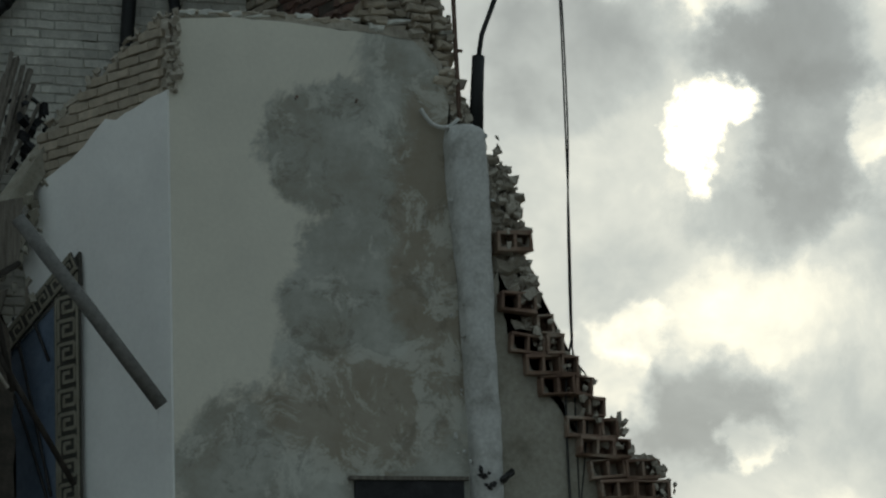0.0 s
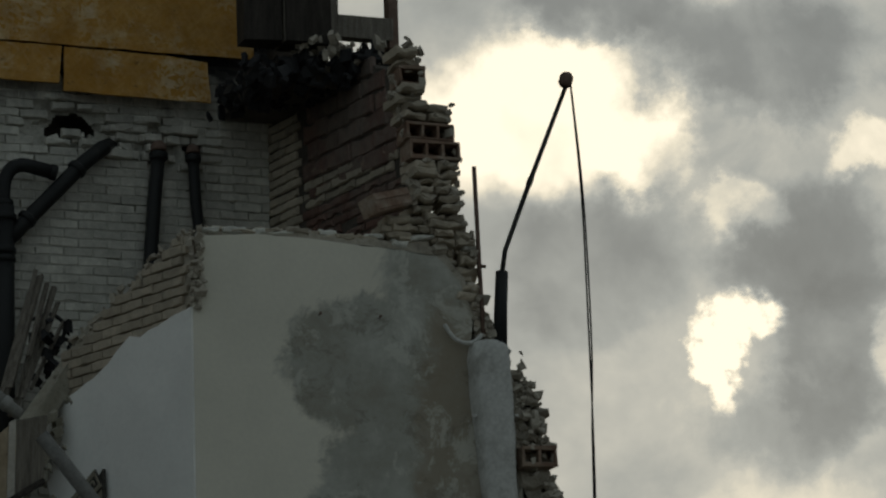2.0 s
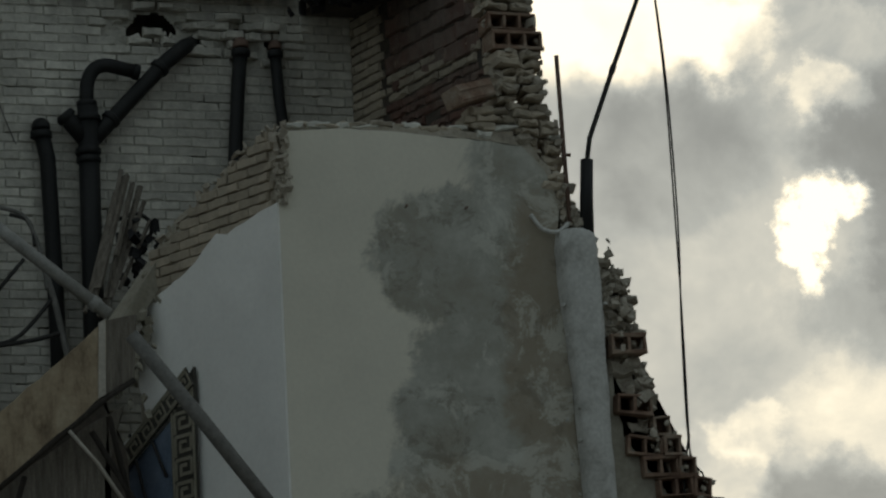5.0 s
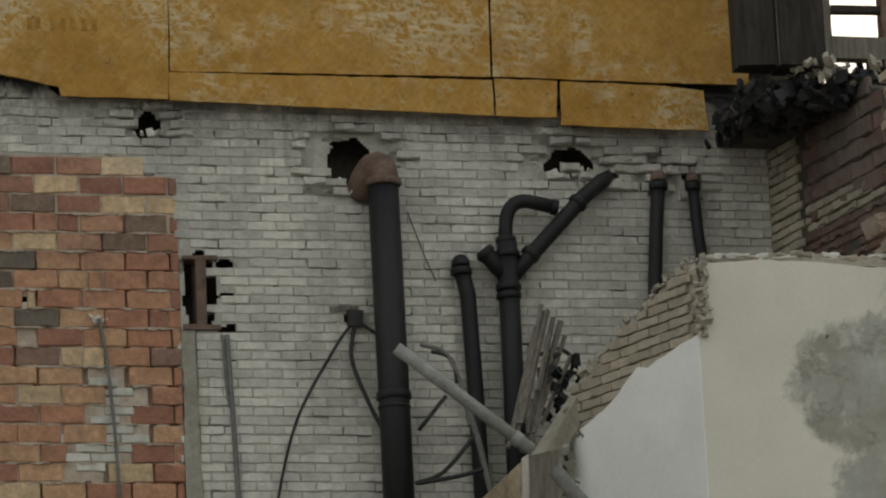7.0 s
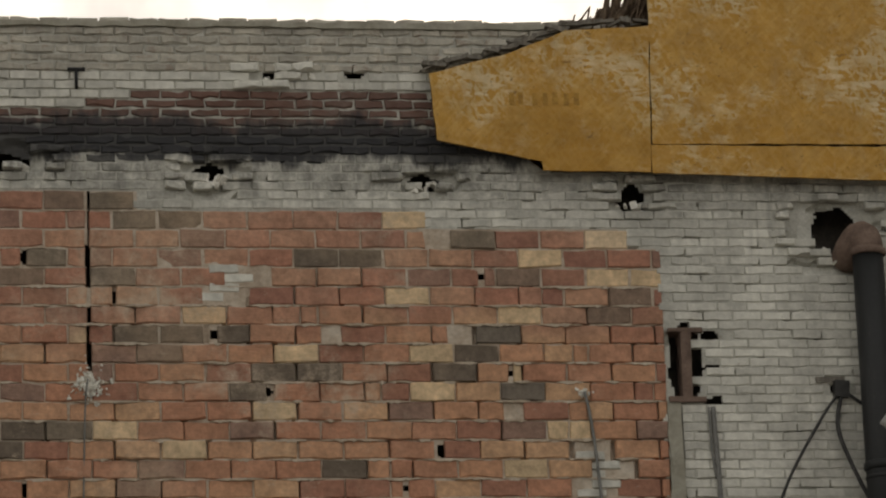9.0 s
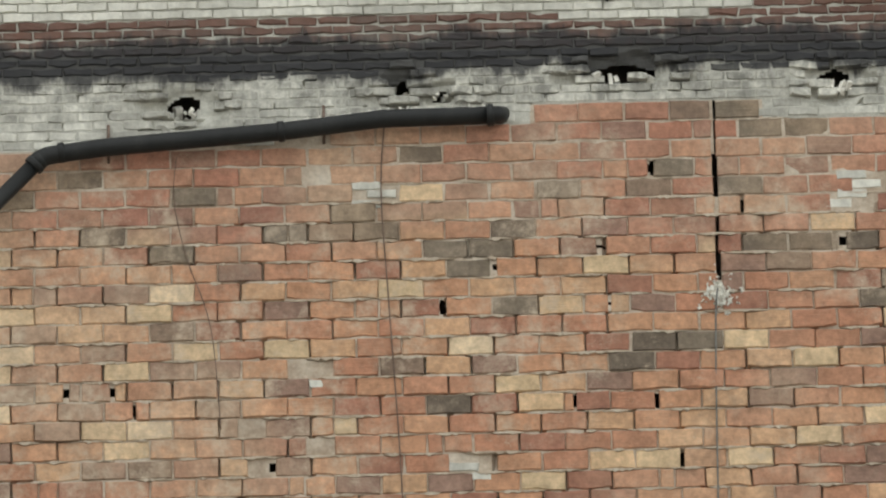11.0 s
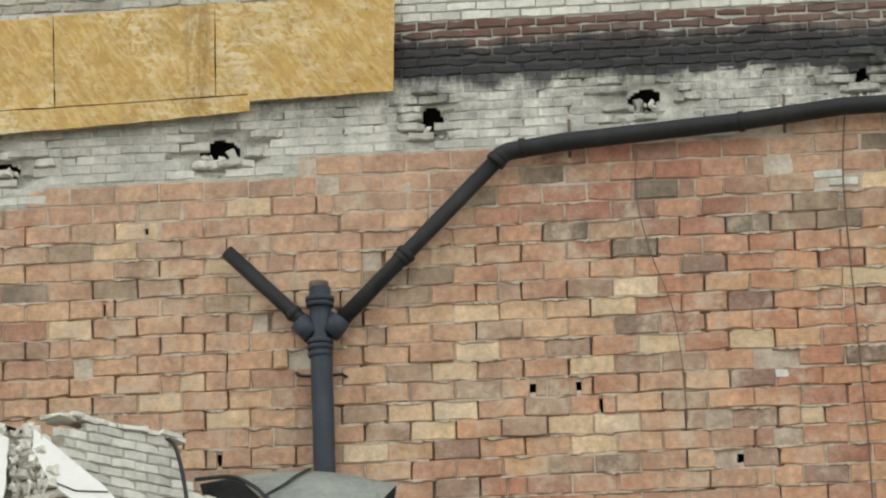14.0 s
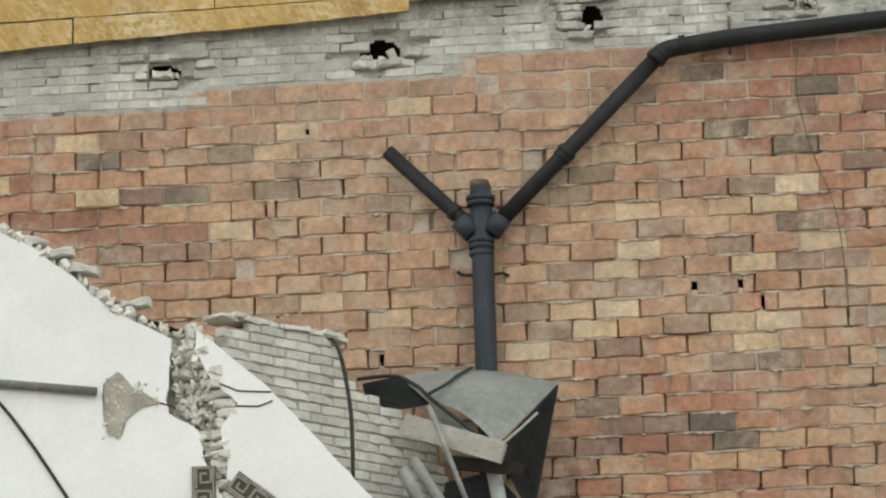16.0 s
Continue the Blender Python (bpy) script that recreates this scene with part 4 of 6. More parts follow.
tube("fork_socket", [on(-3.91, 10.30, 0.13), on(-4.0, 10.40, 0.13)], [0.072, 0.075], M_BLUE_IRON, rain, sides=16)
tube("cap", [on(-3.865, 10.60, 0.13), on(-3.865, 10.645, 0.13), on(-3.865, 10.67, 0.13)], [0.06, 0.068, 0.064], M_RUST, rain, "rusty threaded cap", 16)
for x, z, way, rad in ((-3.86, 10.545, (0, 0, 1), 0.10), (-3.86, 10.51, (0, 0, 1), 0.094), (-3.86, 10.25, (0, 0, 1), 0.09), (-3.86, 10.21, (0, 0, 1), 0.088), (-3.86, 10.16, (0, 0, 1), 0.084)):
    collar(rain, on(x, z, 0.13), way, rad, 0.035, material=M_BLUE_IRON)
for x, z, way, rad in ((-3.27, 10.84, (1, 0, 1), 0.07), (-3.30, 10.81, (1, 0, 1), 0.064), (-2.64, 11.47, (1, 0, 1), 0.072), (-2.61, 11.50, (1, 0, 1), 0.066), (-2.46, 11.55, (1, 0, 0.1), 0.07), (-0.97, 11.665, (1, 0, 0.1), 0.072),
                       (-4.04, 10.46, (-1, 0, 1), 0.06), (0.45, 11.75, (1, 0, 0.05), 0.078)):
    collar(rain, on(x, z, 0.12), way, rad, 0.045)
for x, z in ((-2.14, 11.585), (-0.68, 11.69)):
    tube("hanger", [on(x, z + 0.15, 0.02), on(x, z, 0.05), on(x, z - 0.12, 0.02)], 0.011, M_RUST, rain, sides=6)
for s in (-1, 1):
    tube("wall_clip", [on(-3.855 + s * 0.17, 10.02 - 0.02 * s, 0.0), on(-3.855 + s * 0.14, 10.02, 0.06), on(-3.855, 10.01, 0.10)], 0.012, M_IRON, rain, sides=6)

# pale crumbs stand for both dust and the highlight on the pipe's top
bm = bmesh.new()
r = random.Random(17)
for i in range(120):
    x = r.uniform(-0.9, 0.44)
    z = level([(-0.97, 11.665), (-0.28, 11.74), (0.50, 11.75)], x)
    add_chunk(bm, on(x, z + 0.056, 0.12 + r.uniform(-.03, .02)), r.uniform(0.010, 0.028), r, 0.4)
tagged(part("pipe_top_crumbs", bm, M_PALE_RUBBLE, rain, "pale crumbs along the pipe's top, for dust and highlight"), kind="stuff")

# steel beam end in its pocket
beam = thing("beam_stub", "rusty steel beam end remaining in its wall pocket", "beam")
for c, s in (((6.03, 10.845), (0.24, 0.03)), ((6.03, 10.355), (0.25, 0.035)), ((6.03, 10.60), (0.07, 0.47))):
    bm = bmesh.new()
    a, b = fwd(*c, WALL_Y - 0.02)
    add_box(bm, (a, WALL_Y + 0.06, b), (s[0], 0.18, s[1]), None, 0.004)
    part("web" if s[0] < 0.1 else "flange", bm, M_RUST, beam)

# conduits, hanging lines and wall cables
def cable(name, label, pts, radius, material, group="", sides=7, smooth=True):
    bm = bmesh.new()
    add_tube(bm, smooth_path(pts, 6) if smooth else pts, radius, sides)
    return tagged(link(name, bm, material), label, "cable", group)


cable("conduit", "grey conduit down the edge of the painted brick", [on(6.20, 10.30, .02), on(6.215, 9.9, .02), on(6.24, 9.2, .02), on(6.26, 8.3, .02)], 0.018, M_GREY_CABLE)
cable("conduit", "thin grey conduit beside a beam pocket", [on(6.17, 10.30, .02), on(6.18, 10.0, .02), on(6.2, 9.8, .02)], 0.008, M_GREY_CABLE)
cable("wall_cable", "thin dark line hanging down a crack", [on(1.95, 10.50, .02), on(1.93, 10.3, .02), on(1.91, 9.6, .015), on(1.89, 8.4, .01)], 0.006, M_GREY_CABLE)
cable("wall_cable", "thin rusty wire hanging on the tiles", [on(-0.27, 11.7, .02), on(-0.30, 11.2, .02), on(-0.26, 10.4, .02), on(-0.2, 9.2, .02), on(-.2, 8.3, .02)], 0.005, M_RUST)
cable("wall_cable", "slack rusty wire hanging on the tiles", [on(-1.68, 11.5, .02), on(-1.70, 11.2, .02), on(-1.62, 10.8, .02), on(-1.46, 10.3, .03), on(-1.4, 9.6, .02)], 0.0035, M_RUST)
cable("wall_cable", "thin dark wire from a plugged hole", [on(5.32, 10.41, .02), on(5.37, 10.1, .03), on(5.42, 9.4, .02), on(5.45, 8.3, .02)], 0.011, M_GREY_CABLE)
cable("wall_cable", "black cable drooping from a junction box", [on(7.08, 10.40, .03), on(6.93, 10.19, .04), on(6.66, 9.7, .06), on(6.5, 9.1, .06), on(6.36, 8.3, .05)], 0.011, M_CABLE)
cable("wall_cable", "black cable drooping from a junction box", [on(7.10, 10.40, .03), on(7.06, 10.15, .06), on(7.16, 9.85, .10), on(7.28, 9.6, .12)], 0.015, M_CABLE)
cable("wall_cable", "black cable looped behind the soil stack", [on(7.1, 10.42, .03), on(7.3, 10.28, .05), on(7.5, 10.16, .08), on(7.62, 10.05, .1)], 0.013, M_CABLE)
cable("wall_cable", "fine wire trailing on white brick", [on(7.5, 11.2, .01), on(7.6, 10.9, .01), on(7.68, 10.7, .01)], 0.004, M_GREY_CABLE)
box = thing("junction_box", "small black junction box on white brick", "box")
bm = bmesh.new()
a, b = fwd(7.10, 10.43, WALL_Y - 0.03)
add_box(bm, (a, WALL_Y - 0.02, b), (0.10, 0.08, 0.11), None, 0.012)
part("case", bm, M_CABLE, box)
bm = bmesh.new()
add_box(bm, (a - 0.07, WALL_Y - 0.005, b + 0.07), (0.2, 0.02, 0.03), Matrix.Rotation(-.05, 3, "Y"), 0.006)
part("bracket", bm, M_LATH, box)
for x, z, h in ((1.27, 12.62, 0.15), (1.90, 12.62, 0.14), (0.66, 12.63, 0.10)):
    tie = thing("wall_tie", "rusty iron tie in the parapet", "tie", "ties in the parapet")
    tube("rod", [on(x, z + h / 2, .02), on(x, z - h / 2, .02)], 0.012, M_IRON, tie, sides=6)
    tube("head", [on(x - .06, z + h / 2, .02), on(x + .06, z + h / 2, .02)], 0.014, M_IRON, tie, sides=6)
for x in (1.75, 2.42, 2.66):
    cable("stub_wire", "short wire stub on the coping", [(x, WALL_Y + .1, TOP - .01), (x + .01, WALL_Y + .1, TOP + .07)], 0.008, M_CABLE)

bm = bmesh.new()
r = random.Random(19)
for i in range(170):
    an, d = r.uniform(0, 6.28), abs(r.gauss(0, 0.065))
    add_chunk(bm, on(1.96 + math.cos(an) * d, 10.46 + math.sin(an) * d * 1.2, 0.006), r.uniform(0.010, 0.026), r, 0.5)
tagged(link("plaster_splash", bm, M_PALE_RUBBLE), "splash of pale plaster stuck on the tiles", "plaster", kind="stuff")
bm = bmesh.new()
for i in range(30):
    an, d = r.uniform(0, 6.28), abs(r.gauss(0, 0.035))
    add_chunk(bm, on(5.31 + math.cos(an) * d, 10.40 + math.sin(an) * d, 0.004), r.uniform(0.01, 0.025), r, 0.5)
tagged(link("plaster_plug", bm, M_PALE_RUBBLE), "plugged hole with crumbling plaster in the tiles", "plaster", kind="stuff")

# loose and broken bricks round the pockets
bm = bmesh.new()
r = random.Random(21)
for px, pz, a, b in POCKETS[:16]:
    for i in range(11):
        an = r.uniform(0, 6.28)
        x, z = px + math.cos(an) * (a * 1.25 + r.uniform(0.02, 0.24)), BR_Z0 + BR_H * (0.5 + round((pz + math.sin(an) * (b * 1.15 + r.uniform(0, 0.06)) - BR_Z0) / BR_H))
        add_brick(bm, (x, WALL_Y - r.uniform(-0.008, 0.045), z), (r.uniform(0.09, 0.2), 0.06, r.uniform(0.045, 0.058)), 0.007, 0.007, r, Matrix.Rotation(r.gauss(0, 0.03), 3, "Y") @ Matrix.Rotation(r.gauss(0, 0.1), 3, "Z"))
tagged(part("broken_brick", bm, M_WHITE_JOINED, wall, "broken white bricks round the pockets"), kind="stuff")
bm = bmesh.new()
for px, pz, a, b in POCKETS[:16]:
    for i in range(7):
        add_chunk(bm, (px + r.uniform(-a, a), WALL_Y + r.uniform(0.0, 0.14), pz - b * 0.8 + r.uniform(-.01, .05)), r.uniform(0.02, 0.05), r)
tagged(part("pocket_rubble", bm, M_PALE_RUBBLE, wall, "crumbled mortar in the pockets"), kind="stuff")

# ---- the return wall at the corner ----
RET = plane_pose(10.115, 33.0, -76.7)
RET_POLY = [(-0.25, 7.5), (1.82, 7.5), (1.82, 10.2), (1.80, 10.6), (1.74, 11.0), (1.70, 11.4), (1.60, 11.66), (1.40, 11.76), (1.17, 11.84), (0.70, 11.80), (0.3, 12.3), (-0.25, 12.3)]
bm = bmesh.new()
add_prism(bm, ragged(RET_POLY, 0.07, 0.02, keep=(0, 10, 11)), 0.02, 0.20)
ret = tagged(link("wall_return", bm, M_DARK_CORE, matrix=RET), "broken return wall of dark red tile and brick", "wall", kind="structure")


def lay_face(parent, name, poly, length, height, z0, material, depth=0.04, joint=0.012, seed=3, margin=0.0, loose=0.008, limit=300, front=0.0, drop=0.0, low=0.0, jitter=0.004, chip=0.007):
    """Bricks of their own on the front of a wall that has its own space."""
    r = random.Random(seed)
    xs, zs = [p[0] for p in poly], [p[1] for p in poly]
    meshes = brick_meshes(name, [(length - joint, height - joint)] * 6, material, depth, jitter, chip, seed)
    halves = brick_meshes(name, [(length / 2 - joint, height - joint)] * 3, material, depth, jitter, chip, seed + 1)
    count = 0
    for x, z, w in lay_courses(min(xs), max(xs), max(min(zs), low), max(zs), length, height, z0, 0.03):
        ok = [inside(poly, x + s * length * 0.42, z) for s in (-1, 0, 1)]
        if not ok[1] or r.random() < drop or count >= limit:
            continue
        short = not (ok[0] and ok[2]) or w < length * 0.8
        side = 0 if ok[0] == ok[2] else (-0.22 if ok[0] else 0.22) * length
        ob = new(name, (halves if short else meshes)[r.randrange(3)])
        ob.parent = parent
        ob.matrix_basis = Matrix.Translation((x + (side if short else 0), front + r.uniform(-loose, loose), z)) @ Matrix.Rotation(r.gauss(0, 0.012), 4, "Y")
        count += 1


def hollow_block(parent, c, w, h, d, cells, material, turn=0.0, name="hollow_tile"):
    """A clay block with open cells on its front, which looks to -y."""
    bm = bmesh.new()
    t = 0.017
    for z in (-1, 1):
        add_box(bm, (0, d / 2, z * (h / 2 - t / 2)), (w, d, t), None, 0.007)
    for k in range(cells + 1):
        add_box(bm, (-w / 2 + t / 2 + k * (w - t) / cells, d / 2 + 0.001, 0), (t, d - 0.004, h - 2 * t), None, 0.003)
    add_box(bm, (0, d - 0.01, 0), (w - 0.002, 0.012, h - 0.002))
    ob = part(name, bm, material, parent)
    ob.matrix_basis = Matrix.Translation(c) @ Matrix.Rotation(turn, 4, "Y")
    return ob


# broken end of the return wall, looking to the street
END = thing("broken_wall_end", "crumbled wall end of hollow tiles and old brick", "wall end", kind="structure")
r = random.Random(31)
YE = 30.6
ROWS_END = [(11.50, 10.28, 10.45), (11.38, 10.30, 10.46), (11.25, 10.29, 10.47), (11.13, 10.32, 10.64), (11.0, 10.34, 10.65), (10.87, 10.36, 10.69), (10.74, 10.38, 10.70), (10.62, 10.40, 10.66), (10.50, 10.38, 10.68),
            (10.38, 10.45, 10.73), (10.26, 10.50, 10.77), (10.14, 10.55, 10.79), (10.02, 10.6, 10.80), (9.90, 10.68, 10.82), (9.78, 10.74, 10.84), (9.66, 10.78, 10.86)]
for i, (z, a, b) in enumerate(ROWS_END):
    if i in (1, 4, 5):
        hollow_block(END, ((a + b) / 2 + 0.02, YE + 0.03, z), b - a + 0.02, 0.12, 0.22, max(1, round((b - a) / 0.12)), M_HOLLOW, r.uniform(-.06, .06))
    else:
        for h in (-0.03, 0.032):
            n = 1 if b - a < 0.22 else 2
            for k in range(n):
                bm = bmesh.new()
                w = (b - a) / n
                add_brick(bm, (0, 0, 0), (w - 0.008, 0.26, 0.052), 0.012, 0.014, r)
                ob = part("brick", bm, M_YELLOW, END)
                ob.matrix_basis = Matrix.Translation((a + w * (k + 0.5) + r.uniform(-.03, .03), YE + r.uniform(-0.03, 0.05), z + h)) @ Matrix.Rotation(r.gauss(0, .05), 4, "Y") @ Matrix.Rotation(r.gauss(0, .12), 4, "Z")
bm = bmesh.new()
for i in range(150):
    z, a, b = ROWS_END[r.randrange(len(ROWS_END))]
    add_chunk(bm, (r.choice((a, b, b, r.uniform(a, b))) + r.uniform(-.02, .02), YE + r.uniform(-.02, .2), z + r.uniform(-.07, .07)), r.uniform(0.02, 0.05), r)
tagged(part("loose_mortar", bm, M_RUBBLE, END, "loose mortar between the broken bricks"), kind="stuff")
# a single tilted tile on the ledge
tile = thing("clay_block", "loose red clay block tilted on the broken ledge", "block")
bm = bmesh.new()
add_box(bm, (0, 0, 0), (0.30, 0.18, 0.12), None, 0.006)
for z in (-0.03, 0.03):
    add_box(bm, (0, -0.092, z), (0.29, 0.012, 0.03), None, 0.003)
body = part("body", bm, M_HOLLOW, tile)
tile.matrix_world = Matrix.Translation((10.18, 30.62, 10.475)) @ Matrix.Rotation(radians(-19), 4, "Y") @ Matrix.Rotation(radians(18), 4, "Z")

# heap of felt and rubble above the corner, on a slab added to shade below
heap = thing("rubble_heap", "black heap of roofing felt and rubble over the corner", "rubble", kind="stuff")
bm = bmesh.new()
r = random.Random(41)
for i in range(330):
    t = r.random()
    x = 9.58 + 1.07 * t
    add_chunk(bm, (x + r.uniform(-.05, .05), 31.75 + r.uniform(-.1, .9) * (1 - 0.4 * t), 11.66 + 0.16 * t + r.uniform(-.10, .11)), r.uniform(0.03, 0.075), r)
part("felt", bm, M_TARP, heap)
bm = bmesh.new()
for i in range(70):
    t = r.random()
    add_chunk(bm, (9.95 + 0.85 * t, 31.72 + r.uniform(-.1, .4), 11.84 + 0.06 * t + r.uniform(-.08, .10)), r.uniform(0.03, 0.08), r)
part("broken_masonry", bm, M_RUBBLE, heap, "pale broken masonry on top")
stub = bmesh.new()
add_box(stub, (10.15, 32.45, 11.74), (0.8, 1.0, 0.10), None, 0.02)
part("added_slab", stub, M_DARK_CORE, heap, "added slab that shades the corner below")

# remains of a window at the corner of the upper storey
win = thing("window_frame", "dark timber window frame left standing, sky behind it", "window")
WY = 31.8
for nm, x, z, w, h, d, m in (("pilaster", 9.70, 12.95, 0.26, 2.1, 0.20, M_DARK_WOOD), ("pilaster", 9.93, 12.95, 0.16, 2.1, 0.28, M_DARK_WOOD), ("jamb", 10.10, 12.95, 0.18, 2.1, 0.16, M_DARK_WOOD), ("jamb", 10.225, 12.95, 0.05, 2.1, 0.10, M_LATH),
                             ("sill", 10.45, 12.05, 0.40, 0.15, 0.12, M_LATH), ("post", 10.655, 12.97, 0.075, 2.1, 0.10, M_RUST), ("rail", 10.45, 12.34, 0.36, 0.05, 0.06, M_DARK_WOOD), ("head", 10.45, 13.9, 0.40, 0.15, 0.12, M_LATH)):
    bm = bmesh.new()
    add_box(bm, (x, WY, z), (w, d, h), None, 0.006)
    part(nm, bm, m, win)
bm = bmesh.new()
add_box(bm, (9.86, 31.72, 12.95), (0.03, 0.06, 2.1), None, 0.004)
part("moulding", bm, M_LATH, win)

# ---- plastered ruin in front of the corner ----
RY = 30.6
BEIGE = [(8.848, 4.0), (10.86, 4.0), (10.86, 7.3), (10.83, 8.5), (10.74, 9.55), (10.76, 9.75), (10.67, 9.98), (10.52, 10.13), (10.20, 10.16), (9.93, 10.18), (9.70, 10.20), (9.24, 10.21), (8.905, 10.18), (8.89, 9.9), (8.85, 9.88), (8.848, 9.66), (8.848, 8.8), (8.848, 7.7)]
bm = bmesh.new()
add_prism(bm, ragged(BEIGE, 0.09, 0.006, keep=(0, 1, 2, 14, 15, 16, 17)), RY, RY + 0.022)
ruin = tagged(link("wall_plastered", bm, M_BEIGE), "ruined interior wall of beige plaster, damp and stained", "wall", kind="structure")
bm = bmesh.new()
add_prism(bm, ragged([(8.92, 4.0), (11.0, 4.0), (11.0, 9.4), (10.80, 9.75), (10.72, 10.0), (10.56, 10.20), (10.22, 10.22), (9.72, 10.24), (9.24, 10.24), (8.93, 10.21)], 0.08, 0.012, keep=(0, 1, 9)), RY + 0.026, RY + 0.24)
part("core", bm, M_RUBBLE, ruin, "brick core behind the plaster")
# courses left standing on top
r = random.Random(51)
for i in range(34):
    x = 8.98 + i * 0.054
    bm = bmesh.new()
    w = r.uniform(0.08, 0.2)
    add_brick(bm, (0, 0, 0), (w, 0.2, r.uniform(0.03, 0.05)), 0.008, 0.01, r)
    ob = part("brick", bm, M_YELLOW if i % 3 else M_GREY, ruin)
    ob.matrix_basis = Matrix.Translation((x, RY + r.uniform(-0.01, 0.06), level([(8.9, 10.225), (9.7, 10.245), (10.2, 10.22), (10.55, 10.20), (10.9, 10.12)], x) + r.uniform(-.012, .02) + (0.045 if x > 10.1 and i % 2 else 0))) @ Matrix.Rotation(r.gauss(0, .05), 4, "Y")
for i in range(3):
    for k in range(7 - i):
        bm = bmesh.new()
        add_brick(bm, (0, 0, 0), (0.17, 0.2, 0.05), 0.01, 0.012, r)
        ob = part("brick", bm, M_YELLOW, ruin)
        ob.matrix_basis = Matrix.Translation((10.2 + k * 0.085 + i * 0.04, RY + 0.05 + r.uniform(-.02, .03), 10.27 + i * 0.055)) @ Matrix.Rotation(r.gauss(0, .04), 4, "Y")
nails = [(9.70, 9.69), (10.11, 9.69)]
for x, z in nails:
    n = thing("nail", "rusty nail in the plaster", "nail", "nails in the plaster")
    tube("shank", [(x, RY + 0.005, z), (x, RY - 0.03, z + 0.005)], 0.005, M_RUST, n, sides=6)
    tube("head", [(x, RY - 0.03, z + 0.005), (x, RY - 0.035, z + 0.006)], 0.010, M_RUST, n, sides=8)
# opening at the wall's foot, its shade put in as a black sheet
bm = bmesh.new()
add_prism(bm, [(10.04, 6.2), (10.78, 6.2), (10.78, 7.20), (10.04, 7.18)], RY - 0.03, RY - 0.002)
part("hatch", bm, M_TARP, ruin, "black sheet for the shaded hatch opening low in the wall")
bm = bmesh.new()
add_prism(bm, [(10.0, 7.18), (10.81, 7.20), (10.81, 7.225), (10.0, 7.205)], RY - 0.045, RY - 0.003)
part("hatch_rail", bm, M_LATH, ruin)

# slanting white face beside it
CH = plane_pose(8.848, 30.604, -65.75) @ Matrix.Translation((0.085, 0, 0))
WHITE = [(-0.085, 4.0), (-0.085, 9.70), (-0.14, 9.69), (-0.32, 9.66), (-0.51, 9.63), (-0.60, 9.60), (-0.71, 9.63), (-0.85, 9.55), (-1.01, 9.45), (-1.25, 9.37), (-1.49, 9.30), (-1.58, 9.21), (-1.62, 8.9), (-1.50, 8.55), (-2.6, 8.0), (-2.6, 4.0)]
bm = bmesh.new()
add_prism(bm, ragged(WHITE, 0.07, 0.01, keep=(0, 13, 14, 15)), -0.018, 0.004)
side = tagged(link("wall_slanting", bm, M_PLASTER, matrix=CH), "slanting ruined wall with bright white plaster", "wall", kind="structure")
BROKEN = [(-0.10, 4.0), (-0.10, 10.18), (-0.24, 10.21), (-0.44, 10.11), (-0.65, 10.02), (-0.94, 9.89), (-1.18, 9.75), (-1.42, 9.66), (-1.50, 9.46), (-1.62, 9.25), (-1.62, 4.0)]
bm = bmesh.new()
add_prism(bm, ragged(BROKEN, 0.07, 0.01, keep=(0, 9, 10)), 0.03, 0.22)
part("core", bm, M_RUBBLE, side, "mortar and brick core")
lay_face(side, "brick", [(-0.12, 9.4), (-0.12, 10.16), (-0.26, 10.20), (-0.46, 10.12), (-0.66, 10.02), (-0.95, 9.89), (-1.2, 9.75), (-1.45, 9.66), (-1.55, 9.3), (-1.55, 9.1)], 0.21, 0.067, 9.0, M_YELLOW, 0.06, 0.009, 61, loose=0.008, jitter=0.0035, chip=0.005, front=0.0)
bm = bmesh.new()
r = random.Random(62)
for i in range(130):
    t = r.random()
    x = -0.05 - 1.5 * t
    z = level([(-1.6, 9.45), (-1.42, 9.68), (-0.94, 9.91), (-0.44, 10.13), (-0.2, 10.22), (0, 10.2)], x)
    add_chunk(bm, (x, r.uniform(0.0, 0.2), z + r.uniform(-.02, .02)), r.uniform(0.015, 0.045), r)
tagged(part("loose_mortar", bm, M_RUBBLE, side, "crumbs of mortar along the broken top"), kind="stuff")
bm = bmesh.new()
for i in range(60):
    z = r.uniform(9.68, 10.18)
    add_chunk(bm, (-0.06 + r.uniform(-.05, .05), r.uniform(-0.01, 0.05), z), r.uniform(0.02, 0.045), r)
tagged(part("torn_edge", bm, M_RUBBLE, side, "torn edge of the plaster at the corner"), kind="stuff")

# patterned border round a blue panel
panel = thing("bordered_panel", "blue wall panel with a dark meander border, hanging askew", "panel", at=CH)
bm = bmesh.new()
add_prism(bm, [(-1.15, 8.50), (-1.12, 6.5), (-2.7, 6.5), (-2.6, 7.75)], -0.05, -0.03)
part("board", bm, M_BLUE, panel, "dull blue board")


